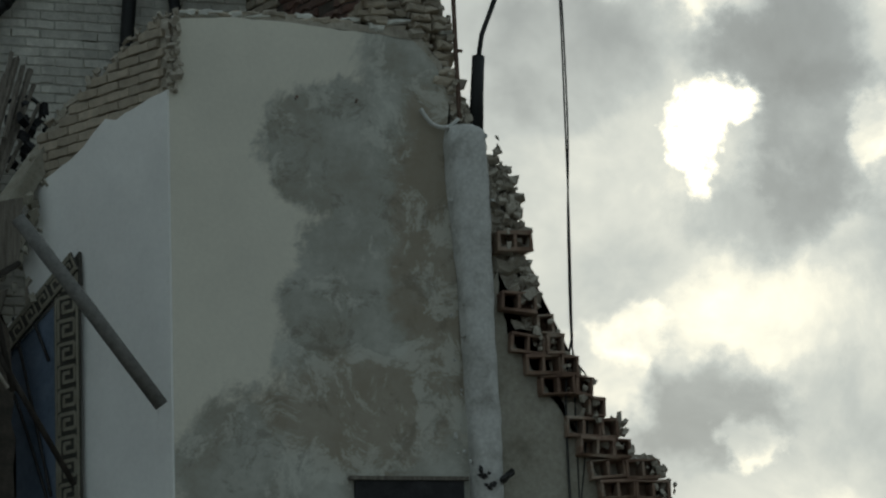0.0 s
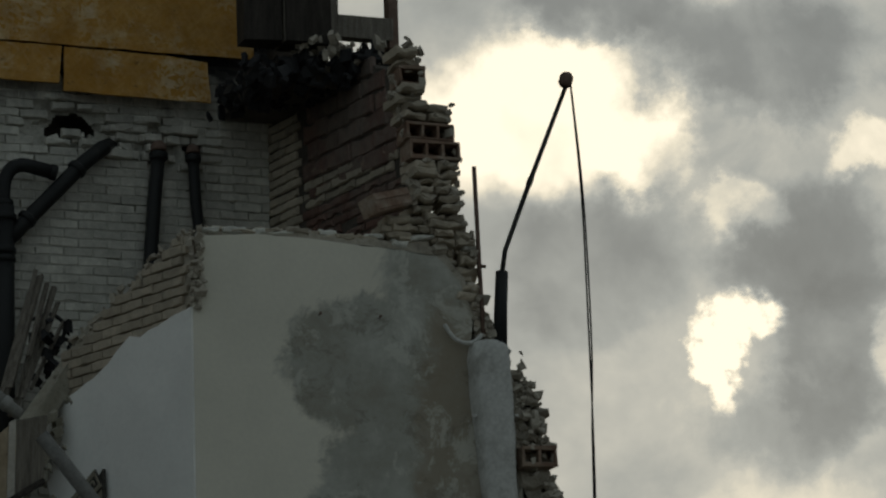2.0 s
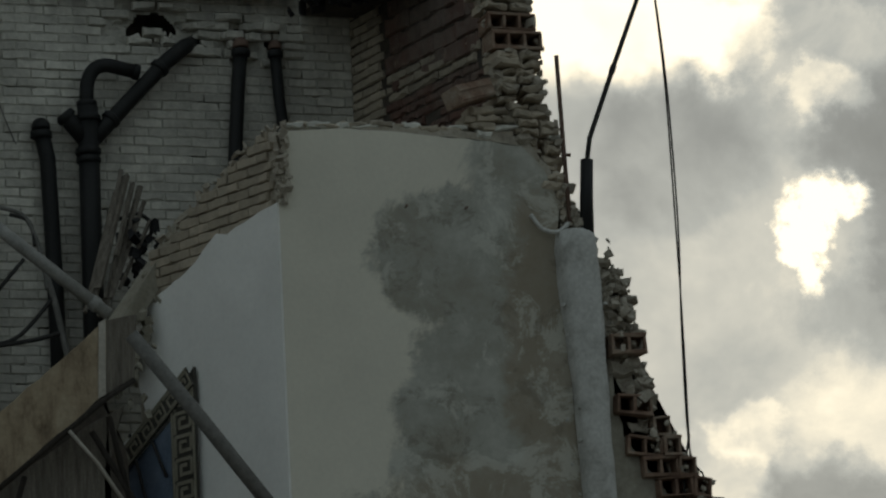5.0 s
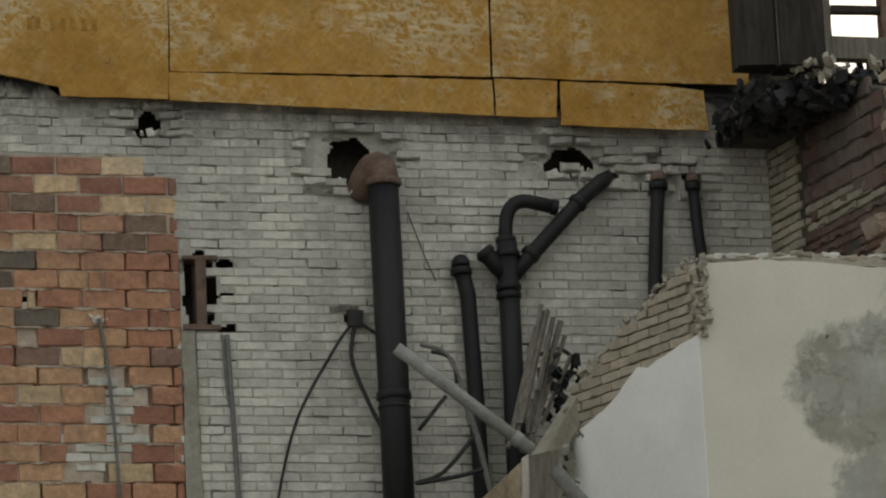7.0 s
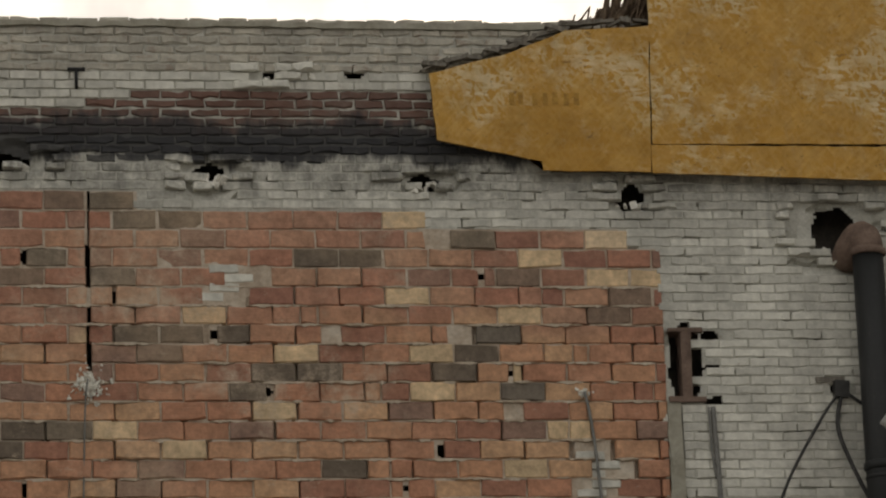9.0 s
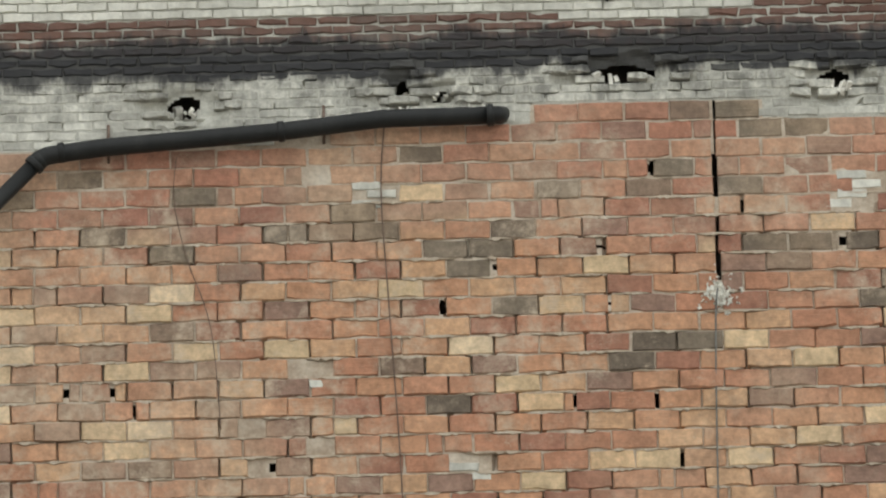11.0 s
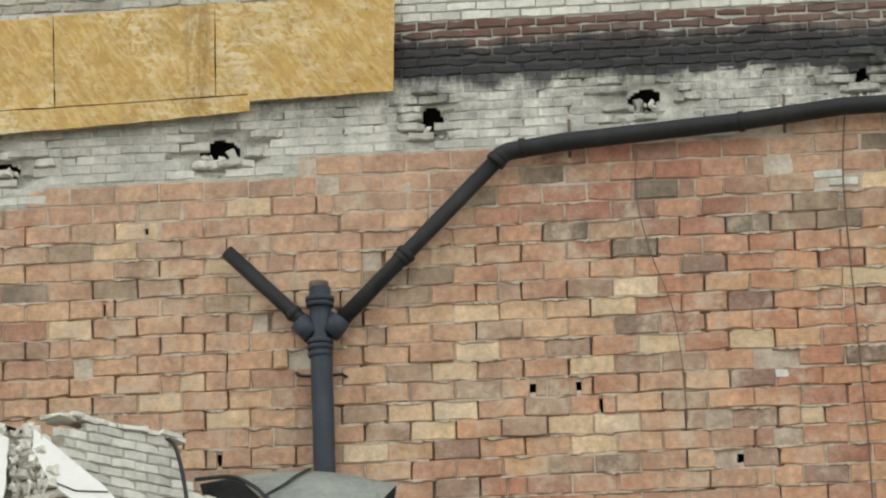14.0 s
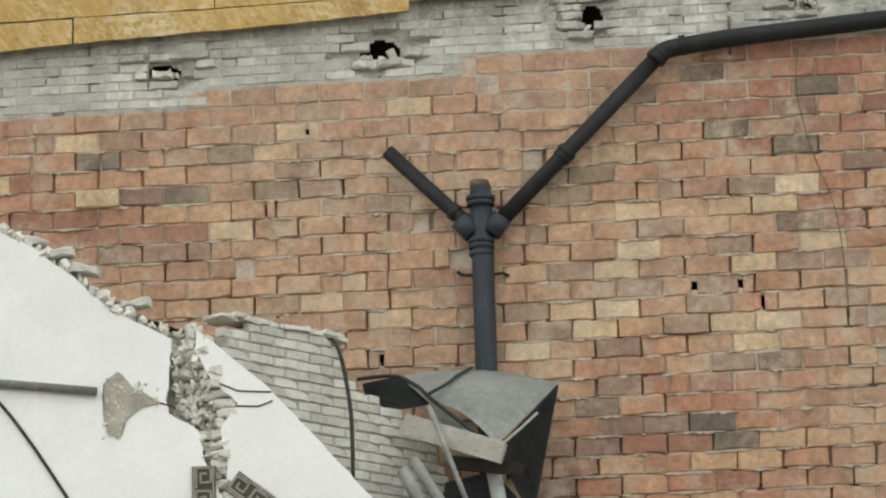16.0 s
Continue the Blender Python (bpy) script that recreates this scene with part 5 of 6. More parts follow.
def meander(parent, length, width, pose_in, unit):
    """A border strip with a key pattern in raised lines."""
    bm = bmesh.new()
    add_box(bm, (0, 0, -length / 2), (width, 0.014, length))
    strip = part("border", bm, M_KEY_DARK, parent)
    strip.matrix_basis = pose_in
    bm = bmesh.new()
    t = width * 0.09
    for k in range(int(length / unit)):
        z = -(k + 0.5) * unit
        w, h = width * 0.62, unit * 0.86
        for c, s in (((-w / 2, 0), (t, h)), ((0, h / 2), (w, t)), ((w / 2, h * 0.12), (t, h * 0.76)), ((w * 0.12, -h * 0.24), (w * 0.76, t)), ((-w * 0.2, 0), (t, h * 0.45)), ((0.0, h * 0.2), (w * 0.4, t))):
            add_box(bm, (c[0], -0.010, z + c[1]), (s[0], 0.008, s[1]))
    for s in (-1, 1):
        add_box(bm, (s * width * 0.42, -0.010, -length / 2), (t * 0.8, 0.008, length))
    part("meander", bm, M_KEY_LIGHT, strip, "pale meander lines")
    return strip


meander(panel, 2.2, 0.26, Matrix.Translation((-1.07, -0.06, 8.66)), 0.155)
meander(panel, 1.7, 0.15, Matrix.Translation((-0.97, -0.075, 8.72)) @ Matrix.Rotation(radians(59), 4, "Y") , 0.155)
bm = bmesh.new()
add_prism(bm, [(-0.95, 8.78), (-0.94, 8.55), (-1.2, 8.55)], -0.06, -0.035)
part("corner_tile", bm, M_KEY_DARK, panel)

for pts in ([(-1.85, 8.35), (-1.55, 7.8), (-1.2, 7.0)], [(-1.62, 8.45), (-1.45, 7.9), (-1.24, 7.2)], [(-2.1, 8.2), (-1.8, 7.5), (-1.6, 6.8)], [(-1.42, 8.42), (-1.25, 8.1)]):
    tube("slack_wire", [(x, -0.075, z) for x, z in pts], 0.011, M_CABLE, panel, "slack black wire", 6, True)

# round concrete-coated column
col = thing("concrete_column", "chipped whitewashed concrete column with bent steel at its head", "column")
bm = bmesh.new()
r = random.Random(71)
prof = [(9.56, 10.86, 0.08), (9.53, 10.85, 0.125), (9.42, 10.845, 0.14), (9.19, 10.855, 0.138), (8.9, 10.875, 0.13), (8.52, 10.895, 0.115), (8.1, 10.905, 0.11), (7.7, 10.92, 0.108), (7.25, 10.935, 0.105), (4.0, 10.95, 0.105)]
dense = []
for (z0, x0, a0), (z1, x1, a1) in zip(prof, prof[1:]):
    n = max(1, int((z0 - z1) / 0.05))
    dense += [(z0 + (z1 - z0) * k / n, x0 + (x1 - x0) * k / n, a0 + (a1 - a0) * k / n) for k in range(n)]
rings = []
for z, x, a in dense:
    ring = []
    for k in range(28):
        an = 2 * math.pi * k / 28
        sq = max(abs(math.cos(an)), abs(math.sin(an))) ** -0.45
        q = a * sq * (1 + 0.07 * noise.noise(Vector((math.cos(an) * 2, math.sin(an) * 2, z * 5))) + 0.05 * noise.noise(Vector((math.cos(an) * 6, math.sin(an) * 6, z * 14))))
        ring.append(bm.verts.new((x + math.cos(an) * q, RY - 0.02 + math.sin(an) * q, z + 0.02 * noise.noise(Vector((an * 2, z * 3, 1))))))
    rings.append(ring)
for a, b in zip(rings, rings[1:]):
    for k in range(28):
        bm.faces.new((a[k], b[k], b[(k + 1) % 28], a[(k + 1) % 28])).smooth = True
bm.faces.new(rings[0])
bmesh.ops.recalc_face_normals(bm, faces=bm.faces)
part("shaft", bm, M_CONCRETE, col)
bm = bmesh.new()
for i in range(40):
    z = r.uniform(7.3, 9.6)
    add_chunk(bm, (10.86 + r.choice((-0.12, -0.05, 0.12)) + r.uniform(-.03, .03), RY - 0.10 + r.uniform(-.0, .06), z), r.uniform(0.010, 0.024), r)
tagged(part("flaking_coat", bm, M_CONCRETE, col, "flaking coat of whitewash and cement"), kind="stuff")
tube("ledge_wire", [(10.55, RY - .03, 9.66), (10.62, RY - .05, 9.56), (10.72, RY - .06, 9.54), (10.80, RY - .05, 9.60)], 0.014, M_CONCRETE, col, smooth=True)
bm = bmesh.new()
for i in range(80):
    t = r.random()
    add_chunk(bm, (10.78 + 0.12 * t + r.uniform(-.04, .04), RY + r.uniform(-.02, .12), 9.55 + 0.45 * (1 - t) * r.random() + r.uniform(0, .05)), r.uniform(0.015, 0.045), r)
tagged(part("crumbled_head", bm, M_RUBBLE, col, "crumbled masonry at the column's head"), kind="stuff")

# bent steel pole with a knob and its hanging line, and a reinforcing bar
pole = thing("bent_pole", "dark bent steel pole with a knob on its tip", "pole")
tube("sleeve", [(10.94, RY, 9.50), (10.955, RY, 9.8), (10.972, RY, 10.05)], [0.05, 0.045, 0.043], M_IRON, pole, sides=14)
tube("rod", [(10.965, RY, 10.0), (11.0, RY, 10.2), (11.19, RY, 10.68), (11.47, RY, 11.36)], [0.017, 0.017, 0.017, 0.015], M_IRON, pole, sides=10)
tube("knob", [(11.455, RY, 11.36), (11.465, RY, 11.38), (11.48, RY, 11.43), (11.485, RY, 11.455)], [0.03, 0.047, 0.047, 0.03], M_RUST, pole, "weathered brown knob", 14)
collar(pole, (11.19, RY, 10.68), (0.37, 0, 0.93), 0.021, 0.06)
bar = thing("reinforcing_bar", "rusty upright reinforcing bar", "bar")
tube("rod", [(10.80, RY, 10.76), (10.815, RY, 10.1), (10.83, RY, 9.6)], 0.016, M_RUST, bar, sides=8)
tube("lug", [(10.80, RY, 10.08), (10.86, RY, 10.08)], 0.012, M_RUST, bar, sides=6)
for dx, lab in ((0.0, "thin line hanging from the pole's tip"), (0.012, "second thin line hanging from the pole's tip")):
    cable("hanging_line", lab, [(11.50 + dx * 0.2, RY - .01, 11.38), (11.55 + dx, RY - .01, 10.6), (11.565 + dx * 1.4, RY - .01, 9.6), (11.57 - dx * 0.8, RY - .01, 8.9), (11.565, RY - .01, 8.1), (11.57 + dx * 8, RY - .01, 7.84), (11.58, RY - .01, 7.0)], 0.006, M_CABLE, "lines from the pole")

# stepped broken wall of hollow blocks beyond the column
STEPS = [(9.50, 11.04), (9.44, 11.03), (9.33, 11.10), (8.99, 11.20), (8.77, 11.25), (8.50, 11.29), (8.29, 11.31), (8.28, 11.40), (8.09, 11.45), (8.02, 11.58), (7.82, 11.68), (7.69, 11.74), (7.60, 11.87), (7.43, 11.93), (7.42, 12.10), (7.29, 12.14), (7.13, 12.22), (6.5, 12.5), (4.0, 12.6)]
LEFT = [(4.0, 12.1), (7.2, 11.70), (7.60, 11.47), (7.93, 11.25), (8.19, 11.06), (9.5, 11.0)]
bm = bmesh.new()
add_prism(bm, [(10.95, 4.0)] + [(x - 0.06, z) for z, x in reversed(STEPS)] + [(10.95, 9.5)], RY + 0.03, RY + 0.28)
stepped = tagged(link("wall_stepped", bm, M_RUBBLE), "wall of hollow clay blocks broken off in steps", "wall", kind="structure")
bm = bmesh.new()
add_prism(bm, ragged([(10.98, 4.0), (12.0, 4.0)] + [(x + 0.05, z) for z, x in LEFT[1:-1]] + [(11.06, 8.6), (11.0, 8.5)], 0.06, 0.012, keep=(0, 6)), RY - 0.012, RY + 0.012)
part("render_coat", bm, M_CEMENT, stepped, "cement render left on the blocks")
BH = 0.135
z = 7.1
r = random.Random(81)
while z < 8.75:
    right = level(sorted(STEPS), z + BH / 2)
    left = level(LEFT, z + BH / 2)
    n = max(1, round((right - left) / 0.115))
    x = left
    while x < right - 0.05:
        c = 2 if right - x > 0.2 else 1
        w = min(0.12 * c, right - x + 0.03)
        if r.random() < 0.24:
            bm = bmesh.new()
            add_brick(bm, (0, 0, 0), (w - 0.01, 0.2, BH - 0.02), 0.016, 0.02, r)
            ob = part("solid_block", bm, M_RUBBLE, stepped)
            ob.matrix_basis = Matrix.Translation((x + w / 2, RY - 0.01, z + BH / 2)) @ Matrix.Rotation(r.gauss(0, .05), 4, "Y")
        else:
            hollow_block(stepped, (x + w / 2, RY - 0.10 + r.uniform(-.02, .02), z + BH / 2), w, BH - 0.006, 0.14, c, M_HOLLOW, r.gauss(0, .05))
        x += w
    z += BH
z = 8.76
while z < 9.42:
    right = level(sorted(STEPS), z)
    x = 10.98
    while x < right:
        bm = bmesh.new()
        w = r.uniform(0.06, 0.14)
        add_brick(bm, (0, 0, 0), (w, 0.22, 0.055), 0.014, 0.016, r)
        ob = part("brick", bm, M_RUBBLE, stepped)
        ob.matrix_basis = Matrix.Translation((x + w / 2, RY + r.uniform(-.02, .03), z)) @ Matrix.Rotation(r.gauss(0, .08), 4, "Y")
        x += w
    z += 0.06
bm = bmesh.new()
for i in range(260):
    z = r.uniform(7.1, 9.5)
    add_chunk(bm, (level(sorted(STEPS), z) + r.uniform(-.16, .03), RY + r.uniform(-.12, .1), z + r.uniform(-.02, .03)), r.uniform(0.015, 0.05), r)
tagged(part("loose_mortar", bm, M_RUBBLE, stepped, "mortar crumbs on the broken steps"), kind="stuff")
cable("wall_cable", "black line lying against the stepped wall", [(11.56, RY - .03, 8.2), (11.5, RY - .03, 7.8), (11.51, RY - .03, 7.0)], 0.008, M_CABLE)
junk = thing("junk_fitting", "dark broken fitting at the column's foot", "fitting")
bm = bmesh.new()
for i in range(10):
    add_chunk(bm, (10.98 + r.uniform(-.12, .1), RY - 0.12, 7.2 + r.uniform(-.07, .06)), r.uniform(.02, .05), r)
part("lump", bm, M_CABLE, junk)

# ---- debris between the ruin and the party wall ----
crate = thing("fallen_box", "tilted box of stained boards lodged against the ruin", "box")
CY = 31.0
bm = bmesh.new()
add_prism(bm, ragged([(7.0, 8.33), (7.01, 7.87), (7.75, 8.51), (7.77, 8.99)], 0.1, 0.006), CY, CY + 0.025)
part("front_board", bm, M_CRATE, crate, "brown stained front board")
bm = bmesh.new()
vs = [bm.verts.new(p) for p in ((7.77, CY, 8.99), (7.75, CY, 8.51), (7.97, CY + 0.15, 8.66), (8.0, CY + 0.15, 9.07), (7.79, CY + 0.02, 8.99), (7.77, CY + 0.02, 8.49), (7.99, CY + 0.17, 8.64), (8.02, CY + 0.17, 9.07))]
for f in ((0, 1, 2, 3), (4, 7, 6, 5), (0, 4, 5, 1), (3, 2, 6, 7), (1, 5, 6, 2), (0, 3, 7, 4)):
    bm.faces.new([vs[i] for i in f])
part("end_board", bm, M_LATH, crate, "grey end board")
bm = bmesh.new()
add_prism(bm, [(7.70, 8.47), (7.72, 8.97), (7.765, 9.0), (7.75, 8.50)], CY - 0.014, CY - 0.002)
part("edge_strip", bm, M_PLANK, crate)
tube("lower_rail", [(7.0, CY - .01, 7.85), (7.76, CY - .01, 8.48), (7.98, CY + .14, 8.63)], 0.02, M_DARK_WOOD, crate, sides=6)
bm = bmesh.new()
add_prism(bm, ragged([(7.05, 7.9), (7.1, 7.0), (7.85, 7.0), (7.80, 8.0), (7.95, 8.5), (7.73, 8.38)], 0.1, 0.01), CY + 0.3, CY + 0.34)
part("inner_board", bm, M_LATH, crate, "grey inner board in shade")
for (a, b) in (((7.25, 8.0), (7.0, 7.2)), ((7.7, 8.3), (8.35, 7.2)), ((7.82, 8.4), (7.95, 7.8))):
    tube("strut", [(a[0], CY + .2, a[1]), (b[0], CY + .2, b[1])], 0.02, M_DARK_WOOD, crate, "dark strut", 6)
strip = thing("metal_strip", "bright bent metal strip", "strip")
tube("strip", [(7.48, 30.9, 8.24), (7.66, 30.9, 8.03), (7.84, 30.9, 7.76)], 0.012, M_PLANK, strip, sides=6)

pipe = thing("fallen_tube", "grey steel tube leaning across the debris", "tube")
tube("upper_length", [(6.93, 31.0, 9.70), (7.36, 31.0, 9.365), (7.79, 31.0, 9.03)], 0.042, M_STEEL, pipe, sides=14)
tube("lower_length", [(7.78, 30.4, 8.76), (8.25, 30.4, 8.18), (8.71, 30.4, 7.585)], 0.047, M_GREY_CABLE, pipe, sides=14)
collar(pipe, (7.70, 31.0, 9.10), (0.8, 0, -.62), 0.05, 0.06, material=M_STEEL)
laths = [((8.37, 10.42), (8.15, 9.62), 0.05), ((8.42, 10.36), (8.28, 9.85), 0.03), ((8.30, 10.3), (8.08, 9.5), 0.035), ((8.38, 10.22), (8.2, 9.55), 0.02), ((8.25, 10.15), (8.05, 9.45), 0.02),
         ((8.47, 10.34), (8.20, 9.48), 0.03), ((8.50, 10.24), (8.24, 9.55), 0.022), ((8.34, 10.46), (8.12, 9.5), 0.016), ((8.44, 10.12), (8.16, 9.42), 0.035), ((8.53, 10.10), (8.30, 9.62), 0.018)]
for i, ((a, b), (c, d), w) in enumerate(laths):
    l = thing("lath", "splintered grey lath standing in the debris", "lath", "laths in the debris")
    bm = bmesh.new()
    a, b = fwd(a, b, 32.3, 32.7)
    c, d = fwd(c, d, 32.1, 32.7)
    v = Vector((c - a, -0.2, d - b))
    add_box(bm, Vector((a, 32.3, b)) + v / 2, (w, 0.02, v.length), v.to_track_quat("Z", "Y").to_matrix(), 0.006)
    part("strip", bm, M_LATH, l)
for pts, rad, mat in (([(7.76, 9.81), (7.85, 9.5), (7.93, 9.1), (8.0, 8.8)], 0.022, M_GREY_CABLE), ([(7.48, 10.17), (7.66, 10.1), (7.76, 9.85), (7.80, 9.6)], 0.016, M_GREY_CABLE), ([(7.55, 10.12), (7.69, 10.07), (7.72, 9.9)], 0.013, M_CABLE),
                      ([(7.44, 9.57), (7.64, 9.81)], 0.014, M_CABLE), ([(7.4, 9.2), (7.6, 9.28), (7.84, 9.55)], 0.015, M_CABLE), ([(7.42, 9.2), (7.7, 9.25), (7.88, 9.3)], 0.016, M_CABLE),
                      ([(8.3, 10.1), (8.45, 10.15), (8.55, 10.05), (8.45, 9.9)], 0.014, M_CABLE), ([(8.35, 10.0), (8.55, 9.98), (8.6, 9.9)], 0.012, M_CABLE), ([(8.36, 10.25), (8.33, 10.0), (8.4, 9.8)], 0.008, M_PLANK)):
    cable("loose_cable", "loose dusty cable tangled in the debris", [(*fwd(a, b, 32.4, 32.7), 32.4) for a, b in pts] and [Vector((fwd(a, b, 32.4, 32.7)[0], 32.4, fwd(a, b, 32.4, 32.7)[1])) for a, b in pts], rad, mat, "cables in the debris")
rub = thing("debris_pile", "grey dusty rubble sliding between the walls", "rubble", kind="stuff")
bm = bmesh.new()
r = random.Random(91)
for i in range(240):
    t = r.random()
    p = Vector((7.9, 31.9, 9.0)).lerp(Vector((8.62, 32.1, 10.0)), t)
    add_chunk(bm, p + Vector((r.uniform(-.03, .3), r.uniform(-.25, .35), -abs(r.gauss(0, .25)))), r.uniform(0.02, 0.055), r)
part("rubble", bm, M_CEMENT, rub)
for a, b, wide in (((7.98, 31.75, 9.02), (8.60, 31.95, 9.93), 0.16), ((8.08, 31.9, 8.85), (8.68, 32.0, 9.75), 0.22)):
    bm = bmesh.new()
    v = Vector(b) - Vector(a)
    add_box(bm, (Vector(a) + Vector(b)) / 2, (wide, 0.08, v.length), v.to_track_quat("Z", "Y").to_matrix(), 0.03, r)
    part("dusty_slab", bm, M_CEMENT, rub, "grey dusty plaster slab lying aslant")
bm = bmesh.new()
for i in range(40):
    add_chunk(bm, (8.35 + r.uniform(-.12, .2), 32.3 + r.uniform(-.2, .2), 9.75 + r.uniform(-.25, .25)), r.uniform(0.025, 0.06), r)
part("black_scraps", bm, M_TARP, rub, "black scraps of felt")
bm = bmesh.new()
add_prism(bm, ragged([(6.6, 4), (8.2, 4), (8.05, 8.3), (7.8, 8.9), (7.3, 8.2), (6.7, 7.9)], .1, .02), 31.7, 31.9)
part("dark_slab", bm, M_DARK_CORE, rub, "dark slab filling the space below")

# ---- second ruin at the far end ----
WY2 = 30.9
bm = bmesh.new()


def add_sheet(bm, left, right, z0, z1, y0, y1, seed):
    """A slab between two broken edges, each given as (height, x)."""
    r = random.Random(seed)
    heights = [z0] + [8.0 + 0.04 * q for q in range(int((z1 - 8.0) / 0.04) + 1)] + [z1]
    rows = []
    for q, z in enumerate(heights):
        a, b = level(left, z), level(right, z)
        if 0 < q < len(heights) - 1:
            a, b = a + r.uniform(-.008, .008) * (len(left) > 2), b + r.uniform(-.006, .006)
        b = max(b, a + 0.004)
        rows.append([bm.verts.new(p) for p in ((a, y0, z), (b, y0, z), (b, y1, z), (a, y1, z))])
    for lo, hi in zip(rows, rows[1:]):
        for q in range(4):
            n = (q + 1) % 4
            bm.faces.new((lo[q], lo[n], hi[n], hi[q]))
    bm.faces.new(list(reversed(rows[0])))
    bm.faces.new(rows[-1])
    bmesh.ops.recalc_face_normals(bm, faces=bm.faces)


add_sheet(bm, [(4.0, -5.295), (8.10, -5.27), (8.30, -5.25), (8.56, -5.30), (8.72, -5.18), (8.9, -5.37), (9.09, -5.46), (9.21, -5.445)],
          [(4.0, -3.2), (8.07, -4.33), (8.80, -4.97), (9.21, -5.44)], 4.0, 9.209, WY2, WY2 + 0.03, 91)
far = tagged(link("wall_gable", bm, M_PLASTER), "cracked white plaster gable broken along a slope", "wall", kind="structure")
bm = bmesh.new()
add_sheet(bm, [(4.0, -5.995), (9.4, -5.995)], [(4.0, -5.30), (8.10, -5.28), (8.36, -5.40), (8.58, -5.44), (8.66, -5.62), (8.76, -5.64), (9.16, -5.605), (9.36, -5.985)],
          4.0, 9.359, WY2 - 0.004, WY2 + 0.026, 92)
part("plaster_sheet", bm, M_PLASTER, far, "white plaster beside the crack")
bm = bmesh.new()
add_prism(bm, ragged([(-9.0, 4.0), (-5.99, 4.0), (-5.99, 9.37), (-6.24, 9.60), (-6.50, 9.80), (-6.72, 9.92), (-7.2, 10.15), (-9.0, 10.9)], 0.07, 0.008, keep=(0, 1, 7)), WY2 - 0.010, WY2 + 0.02)
part("side_sheet", bm, M_PLASTER, far, "cream plaster sheet")
bm = bmesh.new()
add_prism(bm, [(-9.0, 4.0), (-3.3, 4.0), (-4.40, 8.07), (-5.02, 8.80), (-5.47, 9.21), (-5.60, 9.22), (-5.98, 9.40), (-6.24, 9.64), (-6.50, 9.84), (-6.72, 9.95), (-7.2, 10.18), (-9.0, 10.93)], WY2 + 0.13, WY2 + 0.28)
part("core", bm, M_RUBBLE, far, "brick core behind the plaster")
bm = bmesh.new()
add_prism(bm, ragged([(-6.04, 8.89), (-5.95, 8.96), (-5.84, 8.84), (-5.67, 8.745), (-5.80, 8.72), (-5.90, 8.64), (-5.95, 8.52), (-6.02, 8.56), (-6.045, 8.70)], 0.04, 0.012), WY2 - 0.016, WY2 + 0.0)
part("bare_patch", bm, M_RUBBLE, far, "bare patch where plaster has fallen")
# brick ends stepping down the crack, plaster still on them
r = random.Random(101)
for k in range(16):
    z = 9.14 - k * 0.067
    x = level([(8.1, -5.30), (8.5, -5.33), (8.7, -5.26), (8.9, -5.38), (9.12, -5.47)], z)
    for off, wide in ((0.0, r.uniform(0.13, 0.19)), (-0.13, r.uniform(0.08, 0.12))):
        if off and r.random() < 0.45:
            continue
        bm = bmesh.new()
        add_brick(bm, (0, 0, 0), (wide, 0.12, 0.058), 0.010, 0.014, r)
        ob = part("brick", bm, M_PALE_RUBBLE, far)
        ob.matrix_basis = Matrix.Translation((x + off + r.uniform(-.02, .02), WY2 + (0.02 if not off else 0.06) + r.uniform(-.02, .02), z)) @ Matrix.Rotation(r.gauss(0, .06), 4, "Y") @ Matrix.Rotation(r.gauss(-0.3, .2), 4, "Z")
bm = bmesh.new()
for i in range(170):
    x = r.uniform(-6.8, -5.45)
    z = level([(-7.2, 10.18), (-6.72, 9.95), (-6.5, 9.83), (-6.24, 9.63), (-5.98, 9.39), (-5.6, 9.22), (-5.4, 9.22)], x)
    add_chunk(bm, (x, WY2 + r.uniform(-.02, .25), z + r.uniform(-.03, .015)), r.uniform(0.015, 0.055), r)
for i in range(110):
    z = r.uniform(8.1, 9.15)
    x = level([(8.1, -5.33), (8.5, -5.42), (8.7, -5.48), (8.9, -5.52), (9.12, -5.55)], z)
    add_chunk(bm, (x + r.uniform(-.08, .16), WY2 + r.uniform(0.0, 0.09), z), r.uniform(0.012, 0.04), r)
for i in range(46):
    q = r.random()
    add_chunk(bm, (-6.0 + 0.30 * q + r.uniform(-.05, .05), WY2 - 0.012, 8.9 - 0.12 * q + r.uniform(-.06, .06)) if i % 2 else (-6.0 + r.uniform(-.05, .09), WY2 - 0.012, 8.72 + r.uniform(-.2, .2)), r.uniform(0.008, 0.022), r, 0.7)
rubble = bmesh.new()
for i in range(260):
    z = 8.08 + 1.08 * i / 260
    a = level([(8.08, -5.38), (8.5, -5.46), (8.64, -5.62), (9.16, -5.62)], z)
    b = level([(8.08, -5.25), (8.56, -5.27), (8.72, -5.16), (8.9, -5.34), (9.16, -5.42)], z)
    add_chunk(rubble, (r.uniform(a, b), WY2 + 0.115 + r.uniform(-.012, .012), z + r.uniform(-.02, .02)), r.uniform(0.03, 0.045), r)
tagged(part("rubble_fill", rubble, M_PALE_RUBBLE, far, "rubble filling showing in the crack"), kind="stuff")
tagged(part("plaster_crumbs", bm, M_PALE_RUBBLE, far, "crumbling plaster and mortar"), kind="stuff")
